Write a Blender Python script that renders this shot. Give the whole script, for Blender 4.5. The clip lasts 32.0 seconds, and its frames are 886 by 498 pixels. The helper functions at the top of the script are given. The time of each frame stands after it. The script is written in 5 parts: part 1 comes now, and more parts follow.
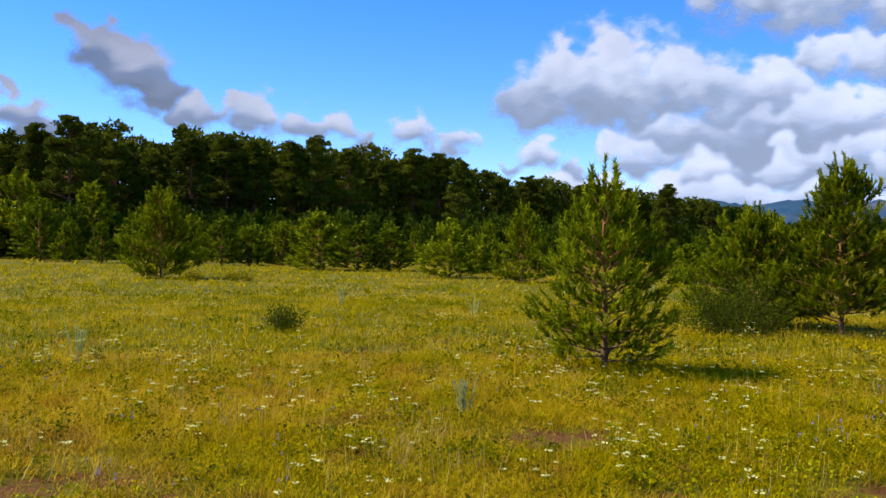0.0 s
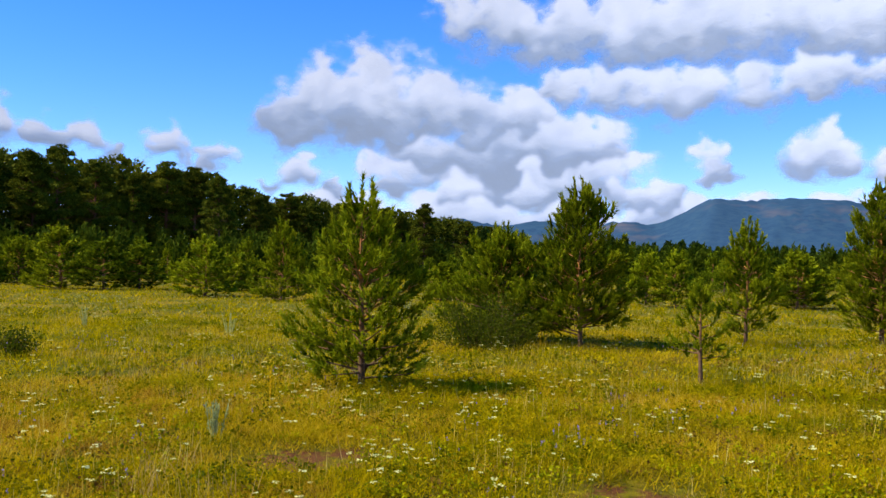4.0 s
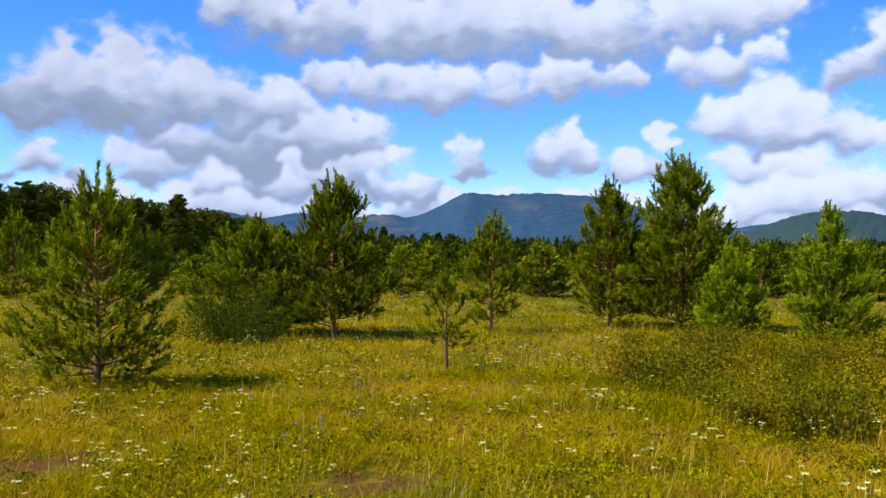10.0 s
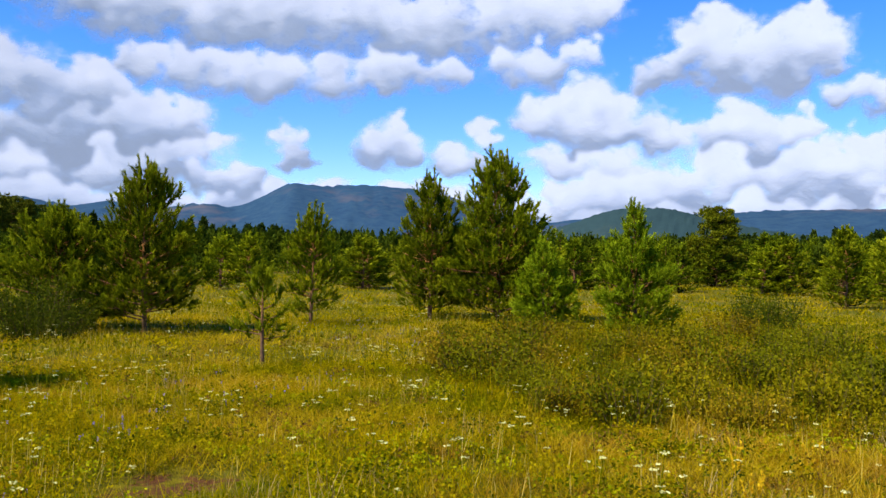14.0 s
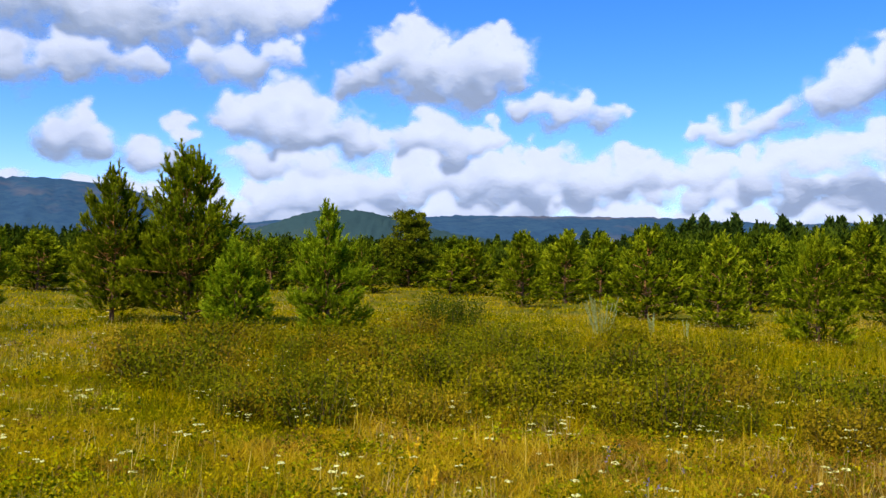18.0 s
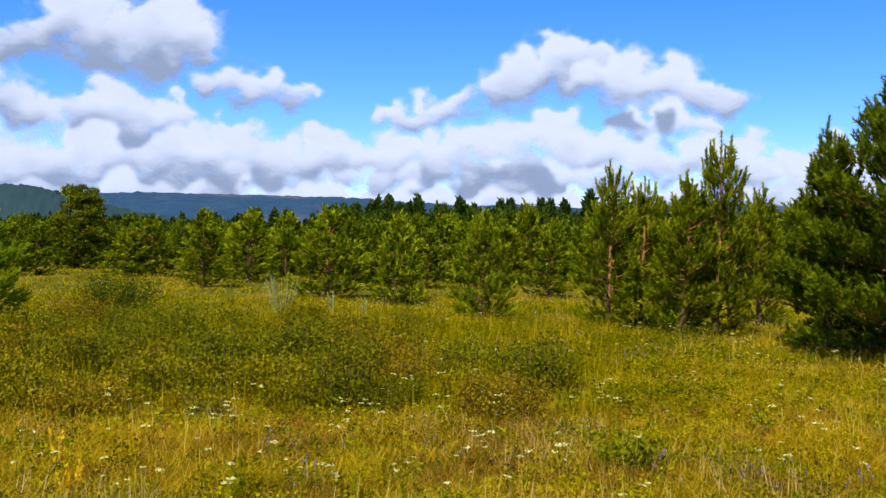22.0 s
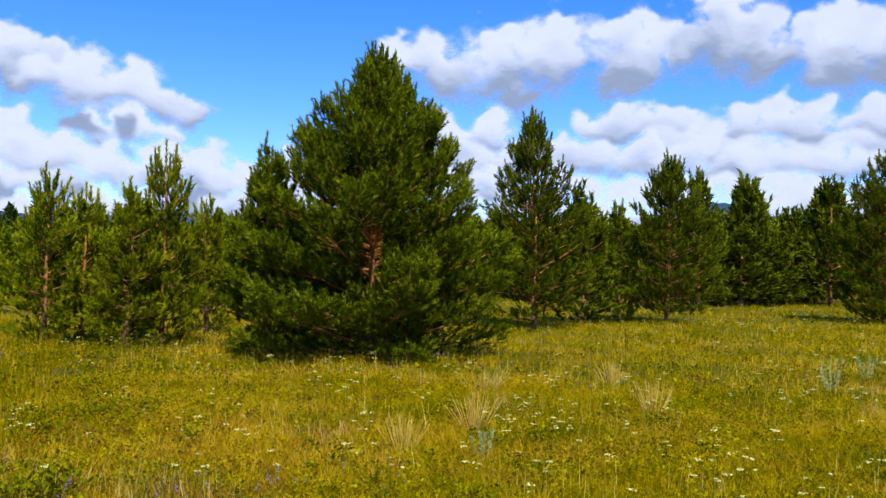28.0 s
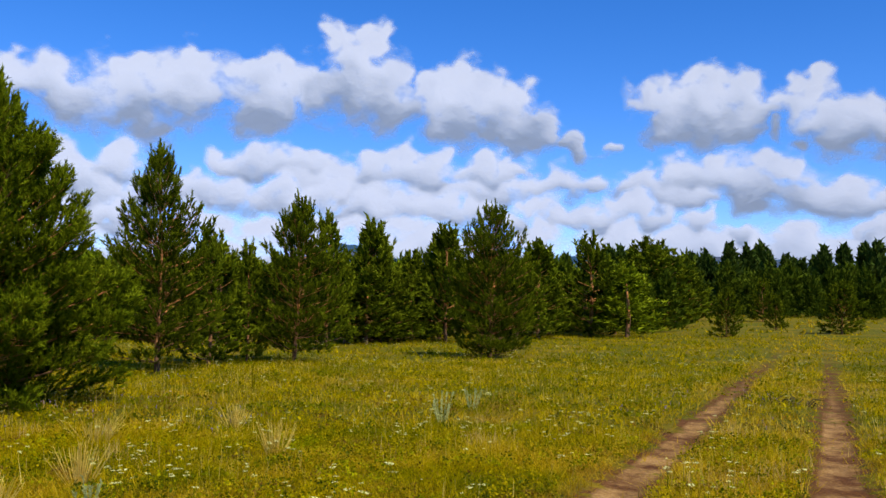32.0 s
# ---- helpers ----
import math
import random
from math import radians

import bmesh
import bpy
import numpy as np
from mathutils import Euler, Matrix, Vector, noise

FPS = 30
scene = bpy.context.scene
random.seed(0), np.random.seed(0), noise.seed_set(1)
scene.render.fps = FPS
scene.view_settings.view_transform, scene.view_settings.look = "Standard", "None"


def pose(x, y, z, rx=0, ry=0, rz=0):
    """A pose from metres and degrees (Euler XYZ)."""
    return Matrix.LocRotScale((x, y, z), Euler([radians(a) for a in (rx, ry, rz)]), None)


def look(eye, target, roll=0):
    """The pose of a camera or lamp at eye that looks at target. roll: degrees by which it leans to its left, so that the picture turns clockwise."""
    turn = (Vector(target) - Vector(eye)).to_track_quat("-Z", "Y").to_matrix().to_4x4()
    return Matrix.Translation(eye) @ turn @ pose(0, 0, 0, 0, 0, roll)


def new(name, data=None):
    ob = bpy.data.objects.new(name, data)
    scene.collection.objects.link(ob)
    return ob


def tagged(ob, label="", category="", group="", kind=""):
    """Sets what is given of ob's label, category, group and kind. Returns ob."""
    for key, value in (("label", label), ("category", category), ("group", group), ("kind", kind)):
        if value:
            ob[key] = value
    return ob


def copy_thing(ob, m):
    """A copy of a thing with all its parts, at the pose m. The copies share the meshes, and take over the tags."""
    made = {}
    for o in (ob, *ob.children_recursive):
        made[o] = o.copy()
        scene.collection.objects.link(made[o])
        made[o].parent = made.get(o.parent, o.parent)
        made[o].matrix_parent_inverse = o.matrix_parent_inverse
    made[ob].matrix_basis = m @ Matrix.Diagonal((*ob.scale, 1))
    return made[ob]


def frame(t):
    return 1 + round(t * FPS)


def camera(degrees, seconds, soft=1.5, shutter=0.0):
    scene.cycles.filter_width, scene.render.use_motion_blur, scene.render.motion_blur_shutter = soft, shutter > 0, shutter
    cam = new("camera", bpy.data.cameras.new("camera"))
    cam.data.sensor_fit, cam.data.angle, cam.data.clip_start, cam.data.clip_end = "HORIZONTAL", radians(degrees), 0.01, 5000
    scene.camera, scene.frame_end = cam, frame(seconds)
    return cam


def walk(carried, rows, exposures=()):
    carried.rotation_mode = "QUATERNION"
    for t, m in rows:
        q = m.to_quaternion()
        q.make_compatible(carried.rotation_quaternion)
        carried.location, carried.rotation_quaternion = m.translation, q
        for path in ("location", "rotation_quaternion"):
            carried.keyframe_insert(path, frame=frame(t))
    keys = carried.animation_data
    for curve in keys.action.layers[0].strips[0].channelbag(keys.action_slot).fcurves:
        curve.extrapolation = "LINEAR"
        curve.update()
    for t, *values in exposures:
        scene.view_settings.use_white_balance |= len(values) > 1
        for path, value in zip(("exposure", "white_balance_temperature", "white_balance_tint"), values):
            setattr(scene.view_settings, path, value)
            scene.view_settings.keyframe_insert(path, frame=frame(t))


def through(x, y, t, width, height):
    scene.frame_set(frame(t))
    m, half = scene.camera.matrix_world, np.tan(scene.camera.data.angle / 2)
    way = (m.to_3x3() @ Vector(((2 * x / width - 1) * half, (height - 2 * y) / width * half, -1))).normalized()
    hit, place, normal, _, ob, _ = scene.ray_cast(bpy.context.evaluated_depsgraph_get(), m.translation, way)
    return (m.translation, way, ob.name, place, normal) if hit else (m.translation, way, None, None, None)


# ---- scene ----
cam = camera(51.99, 32.0, soft=1.45)
EYE = 1.5
ROWS = [
    (0.0, 0.003, -0.000, 0.000, 4.01, -0.24, -0.70),
    (0.5, -0.009, 0.011, 0.002, 2.11, 0.05, -0.68),
    (1.0, -0.013, 0.019, 0.002, 0.19, 0.25, -0.64),
    (1.5, -0.006, 0.025, 0.002, -2.04, 0.52, -0.65),
    (2.0, 0.004, 0.025, 0.002, -4.21, 0.79, -0.73),
    (2.5, 0.013, 0.026, 0.001, -6.01, 0.87, -0.75),
    (3.0, 0.019, 0.028, 0.000, -7.76, 0.97, -0.77),
    (3.5, 0.028, 0.029, -0.000, -9.43, 1.04, -0.80),
    (4.0, 0.037, 0.034, -0.002, -11.03, 1.08, -0.83),
    (4.5, 0.037, 0.036, -0.002, -12.64, 1.08, -0.88),
    (6.5, 0.062, 0.049, -0.006, -17.64, 1.02, -1.01),
    (7.0, 0.066, 0.051, -0.006, -18.80, 1.05, -0.98),
    (7.5, 0.071, 0.043, -0.007, -19.96, 0.99, -0.96),
    (8.0, 0.085, 0.038, -0.007, -21.13, 0.88, -0.79),
    (8.5, 0.105, 0.035, -0.008, -22.29, 0.92, -0.71),
    (9.0, 0.127, 0.027, -0.010, -23.51, 0.90, -0.59),
    (9.5, 0.156, 0.013, -0.009, -24.74, 0.81, -0.46),
    (10.0, 0.177, 0.006, -0.008, -26.03, 0.75, -0.39),
    (10.5, 0.190, 0.002, -0.008, -27.38, 0.70, -0.38),
    (11.0, 0.201, 0.000, -0.007, -28.70, 0.63, -0.38),
    (11.5, 0.214, 0.006, -0.006, -30.02, 0.52, -0.39),
    (12.0, 0.220, 0.007, -0.006, -31.41, 0.43, -0.40),
    (12.5, 0.229, 0.010, -0.007, -32.76, 0.35, -0.44),
    (13.0, 0.241, 0.017, -0.007, -34.29, 0.28, -0.44),
    (13.5, 0.257, 0.013, -0.006, -35.63, 0.32, -0.61),
    (15.5, 0.329, 0.019, -0.003, -42.99, 0.31, -1.04),
    (16.0, 0.355, 0.023, -0.002, -45.68, 0.33, -1.06),
    (16.5, 0.381, 0.022, -0.002, -48.33, 0.40, -1.19),
    (17.0, 0.408, 0.023, -0.003, -50.77, 0.51, -1.28),
    (17.5, 0.431, 0.024, -0.005, -53.43, 0.60, -1.27),
    (18.0, 0.454, 0.027, -0.007, -55.83, 0.74, -1.29),
    (18.5, 0.473, 0.029, -0.009, -58.10, 0.74, -1.27),
    (19.0, 0.498, 0.030, -0.010, -60.53, 0.70, -1.23),
    (19.5, 0.524, 0.017, -0.011, -63.44, 0.47, -1.16),
    (20.0, 0.548, 0.005, -0.011, -66.26, 0.36, -1.25),
    (20.5, 0.572, -0.014, -0.013, -68.58, 0.24, -1.24),
    (21.0, 0.594, -0.037, -0.014, -70.80, 0.13, -1.24),
    (21.5, 0.613, -0.069, -0.015, -73.04, -0.01, -1.22),
    (22.0, 0.620, -0.100, -0.016, -75.23, -0.17, -1.17),
    (22.5, 0.624, -0.127, -0.017, -77.46, -0.28, -1.15),
    (23.0, 0.639, -0.153, -0.018, -79.67, -0.54, -1.13),
    (23.5, 0.654, -0.180, -0.018, -82.17, -0.81, -1.06),
    (24.0, 0.677, -0.214, -0.017, -84.80, -1.02, -1.07),
    (24.5, 0.700, -0.259, -0.014, -87.14, -1.09, -1.11),
    (25.0, 0.725, -0.295, -0.010, -89.26, -0.96, -1.25),
    (25.5, 0.752, -0.302, -0.006, -92.44, -0.97, -1.19),
    (27.5, 0.786, -0.352, 0.003, -105.48, 0.48, -0.94),
    (28.0, 0.805, -0.385, 0.005, -108.23, 0.97, -0.85),
    (28.5, 0.821, -0.412, 0.006, -111.37, 1.65, -0.81),
    (29.0, 0.827, -0.447, 0.007, -115.07, 2.28, -0.84),
    (29.5, 0.833, -0.470, 0.006, -118.29, 2.82, -0.90),
    (30.0, 0.833, -0.485, 0.006, -121.31, 3.35, -0.82),
    (30.5, 0.832, -0.497, 0.005, -124.21, 3.79, -0.79),
    (31.0, 0.832, -0.505, 0.004, -126.83, 4.02, -0.75),
    (31.5, 0.835, -0.502, 0.003, -129.14, 4.06, -0.80),
    (32.0, 0.842, -0.493, 0.002, -131.08, 3.79, -0.88),
]
walk(cam, [(t, pose(x, y, EYE + z, 90 + pitch, roll, yaw)) for t, x, y, z, yaw, pitch, roll in ROWS], [(0.0, 0.55), (9.0, 0.48), (16.0, 0.45), (21.0, 0.36), (28.0, 0.36), (32.0, 0.14)])

# ---- light ----
SUN_AZ, SUN_EL = 275.0, 50.0          # clockwise from +y, and above the horizon
world = bpy.data.worlds.new("sky")
scene.world = world
world.use_nodes = True
wn, wl = world.node_tree.nodes, world.node_tree.links
wn.clear()
sky = wn.new("ShaderNodeTexSky")
sky.sky_type, sky.sun_disc = "NISHITA", False
sky.sun_elevation, sky.sun_rotation = radians(SUN_EL), radians(SUN_AZ)
sky.altitude, sky.air_density, sky.dust_density, sky.ozone_density = 300, 0.8, 0.0, 4.0
rich = wn.new("ShaderNodeHueSaturation")
rich.inputs["Saturation"].default_value = 1.3
back = wn.new("ShaderNodeBackground")
back.inputs["Strength"].default_value = 0.15
wout = wn.new("ShaderNodeOutputWorld")
wl.new(sky.outputs["Color"], rich.inputs["Color"])
tint = wn.new("ShaderNodeMix")
tint.data_type, tint.blend_type = "RGBA", "MULTIPLY"
tint.inputs[0].default_value = 1.0
tint.inputs[7].default_value = (0.96, 0.92, 1.18, 1)
wl.new(rich.outputs["Color"], tint.inputs[6])
wl.new(tint.outputs[2], back.inputs["Color"])
wl.new(back.outputs["Background"], wout.inputs["Surface"])

sun_data = bpy.data.lights.new("sun", "SUN")
sun_data.energy, sun_data.angle, sun_data.color = 4.5, radians(0.53), (1.0, 0.96, 0.90)
sun_to = Vector((math.sin(radians(SUN_AZ)) * math.cos(radians(SUN_EL)),
                 math.cos(radians(SUN_AZ)) * math.cos(radians(SUN_EL)), math.sin(radians(SUN_EL))))
new("sun", sun_data).matrix_world = look(sun_to * 50, (0, 0, 0))


# ---- materials ----
class Nodes:
    """Short hand for a node material."""

    def __init__(self, name):
        self.mat = bpy.data.materials.new(name)
        self.mat.use_nodes = True
        self.n, self.l = self.mat.node_tree.nodes, self.mat.node_tree.links
        self.n.clear()
        self.out = self.n.new("ShaderNodeOutputMaterial")

    def add(self, kind, **sockets):
        node = self.n.new("ShaderNode" + kind)
        for key, value in sockets.items():
            self.put(node.inputs[key.replace("_", " ")], value)
        return node

    def put(self, socket, value):
        if isinstance(value, bpy.types.NodeSocket):
            self.l.new(value, socket)
        else:
            socket.default_value = value

    def place(self):
        return self.add("NewGeometry").outputs["Position"]

    def noise(self, scale, detail=4, rough=0.6, vector=None):
        node = self.add("TexNoise", Scale=scale, Detail=detail, Roughness=rough)
        self.l.new(vector or self.place(), node.inputs["Vector"])
        return node.outputs["Fac"]

    def ramp(self, fac, *stops):
        node = self.n.new("ShaderNodeValToRGB")
        els = node.color_ramp.elements
        while len(els) < len(stops):
            els.new(0.5)
        for el, (at, col) in zip(els, stops):
            el.position, el.color = at, (*col, 1)
        self.l.new(fac, node.inputs["Fac"])
        return node.outputs["Color"]

    def mix(self, fac, a, b, how="MIX"):
        node = self.n.new("ShaderNodeMix")
        node.data_type, node.blend_type = "RGBA", how
        for at, value in ((0, fac), (6, a), (7, b)):
            if isinstance(value, tuple):
                value = (*value, 1)
            self.put(node.inputs[at], value)
        return node.outputs[2]

    def maths(self, how, a, b=0.0, c=0.0):
        node = self.n.new("ShaderNodeMath")
        node.operation = how
        for at, value in enumerate((a, b, c)):
            self.put(node.inputs[at], value)
        return node.outputs[0]

    def bump(self, height, strength=0.4, distance=0.02):
        return self.add("Bump", Strength=strength, Distance=distance, Height=height).outputs["Normal"]

    def solid(self, color, rough=0.85, normal=None, gloss=0.3):
        node = self.add("BsdfPrincipled", Roughness=rough)
        self.put(node.inputs["Base Color"], color if not isinstance(color, tuple) else (*color, 1))
        node.inputs["Specular IOR Level"].default_value = gloss
        if normal:
            self.l.new(normal, node.inputs["Normal"])
        self.l.new(node.outputs[0], self.out.inputs["Surface"])
        return self.mat

    def leafy(self, color, through=0.3, rough=0.7, gloss=0.02):
        """Thin leaves: a part of the light goes through."""
        node = self.add("BsdfPrincipled", Roughness=rough)
        self.put(node.inputs["Base Color"], color)
        node.inputs["Specular IOR Level"].default_value = gloss
        thin = self.add("BsdfTranslucent")
        self.put(thin.inputs["Color"], color)
        both = self.add("MixShader", Fac=through)
        self.l.new(node.outputs[0], both.inputs[1])
        self.l.new(thin.outputs[0], both.inputs[2])
        self.l.new(both.outputs[0], self.out.inputs["Surface"])
        return self.mat


def island(m):
    return m.add("NewGeometry").outputs["Random Per Island"]


def object_random(m):
    return m.add("ObjectInfo").outputs["Random"]


def leaf_material(name, dark, mid, light, size=1.5, through=0.3, by_object=0.3, single=0.55):
    """Leaves that differ singly, tuft by tuft and plant by plant."""
    m = Nodes(name)
    own = m.ramp(island(m), (0.0, dark), (0.5, mid), (1.0, light))
    tuft = m.ramp(m.noise(size, 3), (0.32, dark), (0.5, mid), (0.68, light))
    color = m.mix(1 - single, own, tuft)
    bright = m.maths("MULTIPLY_ADD", object_random(m), by_object, 1 - by_object / 2)
    color = m.mix(1.0, color, m.add("CombineColor", Red=bright, Green=bright, Blue=bright).outputs[0], "MULTIPLY")
    return m.leafy(color, through)


def needle_material(name, dark, mid, light, through=0.22):
    """Pine needles whose green goes from shoot to shoot, with a broad change from tree to tree."""
    m = Nodes(name)
    tone = m.n.new("ShaderNodeAttribute")
    tone.attribute_name = "tone"
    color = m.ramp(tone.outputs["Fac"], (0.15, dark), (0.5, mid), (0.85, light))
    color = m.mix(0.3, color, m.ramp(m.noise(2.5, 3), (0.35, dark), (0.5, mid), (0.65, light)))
    bright = m.maths("MULTIPLY_ADD", object_random(m), 0.3, 0.85)
    color = m.mix(1.0, color, m.add("CombineColor", Red=bright, Green=bright, Blue=bright).outputs[0], "MULTIPLY")
    return m.leafy(color, through)


def bark_material(name, low, high, z0, z1):
    m = Nodes(name)
    z = m.add("SeparateXYZ", Vector=m.place()).outputs["Z"]
    up = m.add("MapRange", Value=z)
    up.inputs[1].default_value, up.inputs[2].default_value = z0, z1
    flake = m.noise(14.0, 5, 0.7)
    height = m.mix(up.outputs[0], low, high)
    color = m.mix(m.ramp(flake, (0.42, (0, 0, 0)), (0.62, (1, 1, 1))), height, m.mix(0.55, height, (0.03, 0.02, 0.015)))
    return m.solid(color, 0.9, m.bump(flake, 0.8, 0.02), 0.15)


def ground_material():
    m = Nodes("meadow_ground")
    fine, broad = m.noise(9.0, 6, 0.7), m.noise(0.35, 4)
    turf = m.ramp(fine, (0.25, (0.03, 0.033, 0.0005)), (0.5, (0.10, 0.095, 0.001)), (0.75, (0.28, 0.22, 0.004)))
    dry = m.ramp(fine, (0.25, (0.10, 0.065, 0.002)), (0.7, (0.32, 0.21, 0.008)))
    color = m.mix(m.ramp(broad, (0.45, (0, 0, 0)), (0.65, (1, 1, 1))), turf, dry)
    wear = m.n.new("ShaderNodeAttribute")
    wear.attribute_name = "wear"
    grit = m.noise(30.0, 6, 0.75)
    soil = m.mix(m.maths("MULTIPLY", m.ramp(m.noise(1.6, 5, 0.7), (0.40, (0, 0, 0)), (0.62, (1, 1, 1))), m.ramp(wear.outputs["Fac"], (0.63, (0, 0, 0)), (0.75, (1, 1, 1)))), m.ramp(grit, (0.3, (0.06, 0.023, 0.006)), (0.55, (0.15, 0.056, 0.014)), (0.75, (0.27, 0.12, 0.036))), m.ramp(grit, (0.3, (0.24, 0.11, 0.03)), (0.55, (0.48, 0.26, 0.075)), (0.75, (0.66, 0.42, 0.15))))
    edge = m.maths("ADD", wear.outputs["Fac"], m.maths("MULTIPLY_ADD", m.noise(2.6, 6, 0.75), 2.4, -1.2))
    color = m.mix(m.ramp(edge, (0.42, (0, 0, 0)), (0.62, (1, 1, 1))), color, soil)
    return m.solid(color, 0.95, m.bump(m.maths("ADD", fine, grit), 0.7, 0.03), 0.1)


def hill_material(name="hazy_wooded_hill", green=0.0):
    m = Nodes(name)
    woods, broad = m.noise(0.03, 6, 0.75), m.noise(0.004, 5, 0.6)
    # the distance's air haze is painted into the woods' colour as blue
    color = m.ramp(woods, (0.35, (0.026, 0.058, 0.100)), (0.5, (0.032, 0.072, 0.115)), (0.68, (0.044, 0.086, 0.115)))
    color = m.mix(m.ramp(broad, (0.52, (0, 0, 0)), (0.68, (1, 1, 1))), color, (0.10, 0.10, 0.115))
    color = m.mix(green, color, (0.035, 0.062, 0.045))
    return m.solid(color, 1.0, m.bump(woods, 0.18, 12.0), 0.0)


def cloud_material():
    """Mist lit by sun and sky: thickness and lie of the billows come from the mesh, their fray and fine lumps from
    noise. Half is an even share on a fixed upward normal: light scattered inside, with the bluish shade put into its
    colour.
    """
    m = Nodes("cloud")
    lie_of = m.n.new("ShaderNodeAttribute")
    lie_of.attribute_name = "billow"
    thick = m.n.new("ShaderNodeAttribute")
    thick.attribute_name = "thickness"
    coarse, fine = m.noise(0.006, 3, 0.5), m.noise(0.016, 6, 0.62)
    fray = m.maths("ADD", m.maths("MULTIPLY_ADD", coarse, 0.7, -0.35), m.maths("MULTIPLY_ADD", fine, 1.5, -0.75))
    depth = m.maths("ADD", thick.outputs["Fac"], m.maths("MULTIPLY", fray, 0.8))
    normal = m.add("Bump", Strength=0.22, Distance=70.0, Height=m.maths("MULTIPLY_ADD", fine, 0.4, coarse), Normal=lie_of.outputs["Vector"]).outputs["Normal"]
    outer = m.add("BsdfDiffuse", Color=(0.48, 0.455, 0.43, 1), Normal=normal)
    upward = m.add("CombineXYZ", X=-0.3, Y=0.0, Z=0.95).outputs[0]
    inner = m.add("BsdfDiffuse", Color=(0.345, 0.42, 0.535, 1), Normal=upward)
    both = m.add("MixShader", Fac=0.50)
    m.l.new(outer.outputs[0], both.inputs[1])
    m.l.new(inner.outputs[0], both.inputs[2])
    cover = m.add("MapRange", Value=depth)
    cover.interpolation_type = "SMOOTHSTEP"
    cover.inputs[1].default_value, cover.inputs[2].default_value = -0.52, 0.52
    last = m.add("MixShader", Fac=cover.outputs[0])
    m.l.new(m.add("BsdfTransparent").outputs[0], last.inputs[1])
    m.l.new(both.outputs[0], last.inputs[2])
    m.l.new(last.outputs[0], m.out.inputs["Surface"])
    return m.mat


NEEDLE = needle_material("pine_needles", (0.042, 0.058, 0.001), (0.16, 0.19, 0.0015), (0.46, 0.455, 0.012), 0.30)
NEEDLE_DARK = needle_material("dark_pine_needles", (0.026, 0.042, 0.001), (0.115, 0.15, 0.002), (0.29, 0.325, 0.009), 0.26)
# the same needles darkened again, with the track pines' shade put into the colour
NEEDLE_SHADED = needle_material("shaded_pine_needles", (0.018, 0.029, 0.001), (0.075, 0.098, 0.002), (0.20, 0.22, 0.007), 0.22)
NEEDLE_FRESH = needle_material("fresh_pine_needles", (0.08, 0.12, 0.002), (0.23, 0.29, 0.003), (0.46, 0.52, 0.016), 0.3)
NEEDLE_OLIVE = leaf_material("olive_pine_needles", (0.05, 0.062, 0.002), (0.14, 0.15, 0.003), (0.28, 0.27, 0.01), 1.5, 0.2)
NEEDLE_OLD = leaf_material("old_pine_needles", (0.030, 0.042, 0.003), (0.080, 0.094, 0.005), (0.23, 0.215, 0.012), 0.25, 0.2, by_object=0.55)
NEEDLE_FAR = leaf_material("distant_pine_needles", (0.022, 0.042, 0.005), (0.045, 0.075, 0.008), (0.085, 0.115, 0.014), 0.05, 0.15)
NEEDLE_STAND = leaf_material("stand_needles", (0.024, 0.040, 0.002), (0.056, 0.080, 0.003), (0.12, 0.145, 0.008), 0.08, 0.25)
SCRUB = leaf_material("scrub_leaves", (0.085, 0.08, 0.001), (0.23, 0.19, 0.002), (0.38, 0.29, 0.005), 2.2, 0.3, single=0.45)
SCRUB_BROWN = leaf_material("brown_scrub_leaves", (0.10, 0.065, 0.002), (0.26, 0.175, 0.004), (0.42, 0.26, 0.01), 2.2, 0.3, single=0.45)
SCRUB_DARK = leaf_material("dark_scrub_leaves", (0.065, 0.072, 0.001), (0.16, 0.155, 0.002), (0.27, 0.24, 0.005), 2.2, 0.3, single=0.45)
HERB = leaf_material("herb_leaves", (0.13, 0.12, 0.0005), (0.36, 0.27, 0.0008), (0.54, 0.385, 0.004), 1.2)
LUSH = leaf_material("lush_leaves", (0.07, 0.09, 0.0005), (0.185, 0.185, 0.0008), (0.31, 0.27, 0.003))
FRESHLEAF = leaf_material("fresh_leaves", (0.16, 0.18, 0.0008), (0.32, 0.31, 0.001), (0.50, 0.44, 0.004), 1.2)
DARKLEAF = leaf_material("dark_leaves", (0.035, 0.050, 0.002), (0.075, 0.095, 0.003), (0.14, 0.145, 0.008), 1.2)
RUSSET = leaf_material("brown_leaves", (0.07, 0.03, 0.004), (0.17, 0.085, 0.01), (0.30, 0.17, 0.03), 2.0)
SILVER = leaf_material("silver_leaves", (0.32, 0.35, 0.11), (0.46, 0.48, 0.17), (0.60, 0.60, 0.26), 4.0, 0.35)
STRAW = leaf_material("straw", (0.54, 0.36, 0.03), (0.74, 0.53, 0.08), (0.90, 0.70, 0.18), 4.0)
BEIGE = leaf_material("beige_dry_grass", (0.36, 0.22, 0.04), (0.54, 0.35, 0.09), (0.72, 0.52, 0.18), 3.0)
PETAL_WHITE = leaf_material("white_petals", (0.60, 0.54, 0.15), (0.74, 0.68, 0.22), (0.86, 0.81, 0.32), 6.0, 0.2)
PETAL_YELLOW = leaf_material("yellow_petals", (0.62, 0.36, 0.01), (0.75, 0.47, 0.01), (0.85, 0.60, 0.02), 6.0, 0.2)
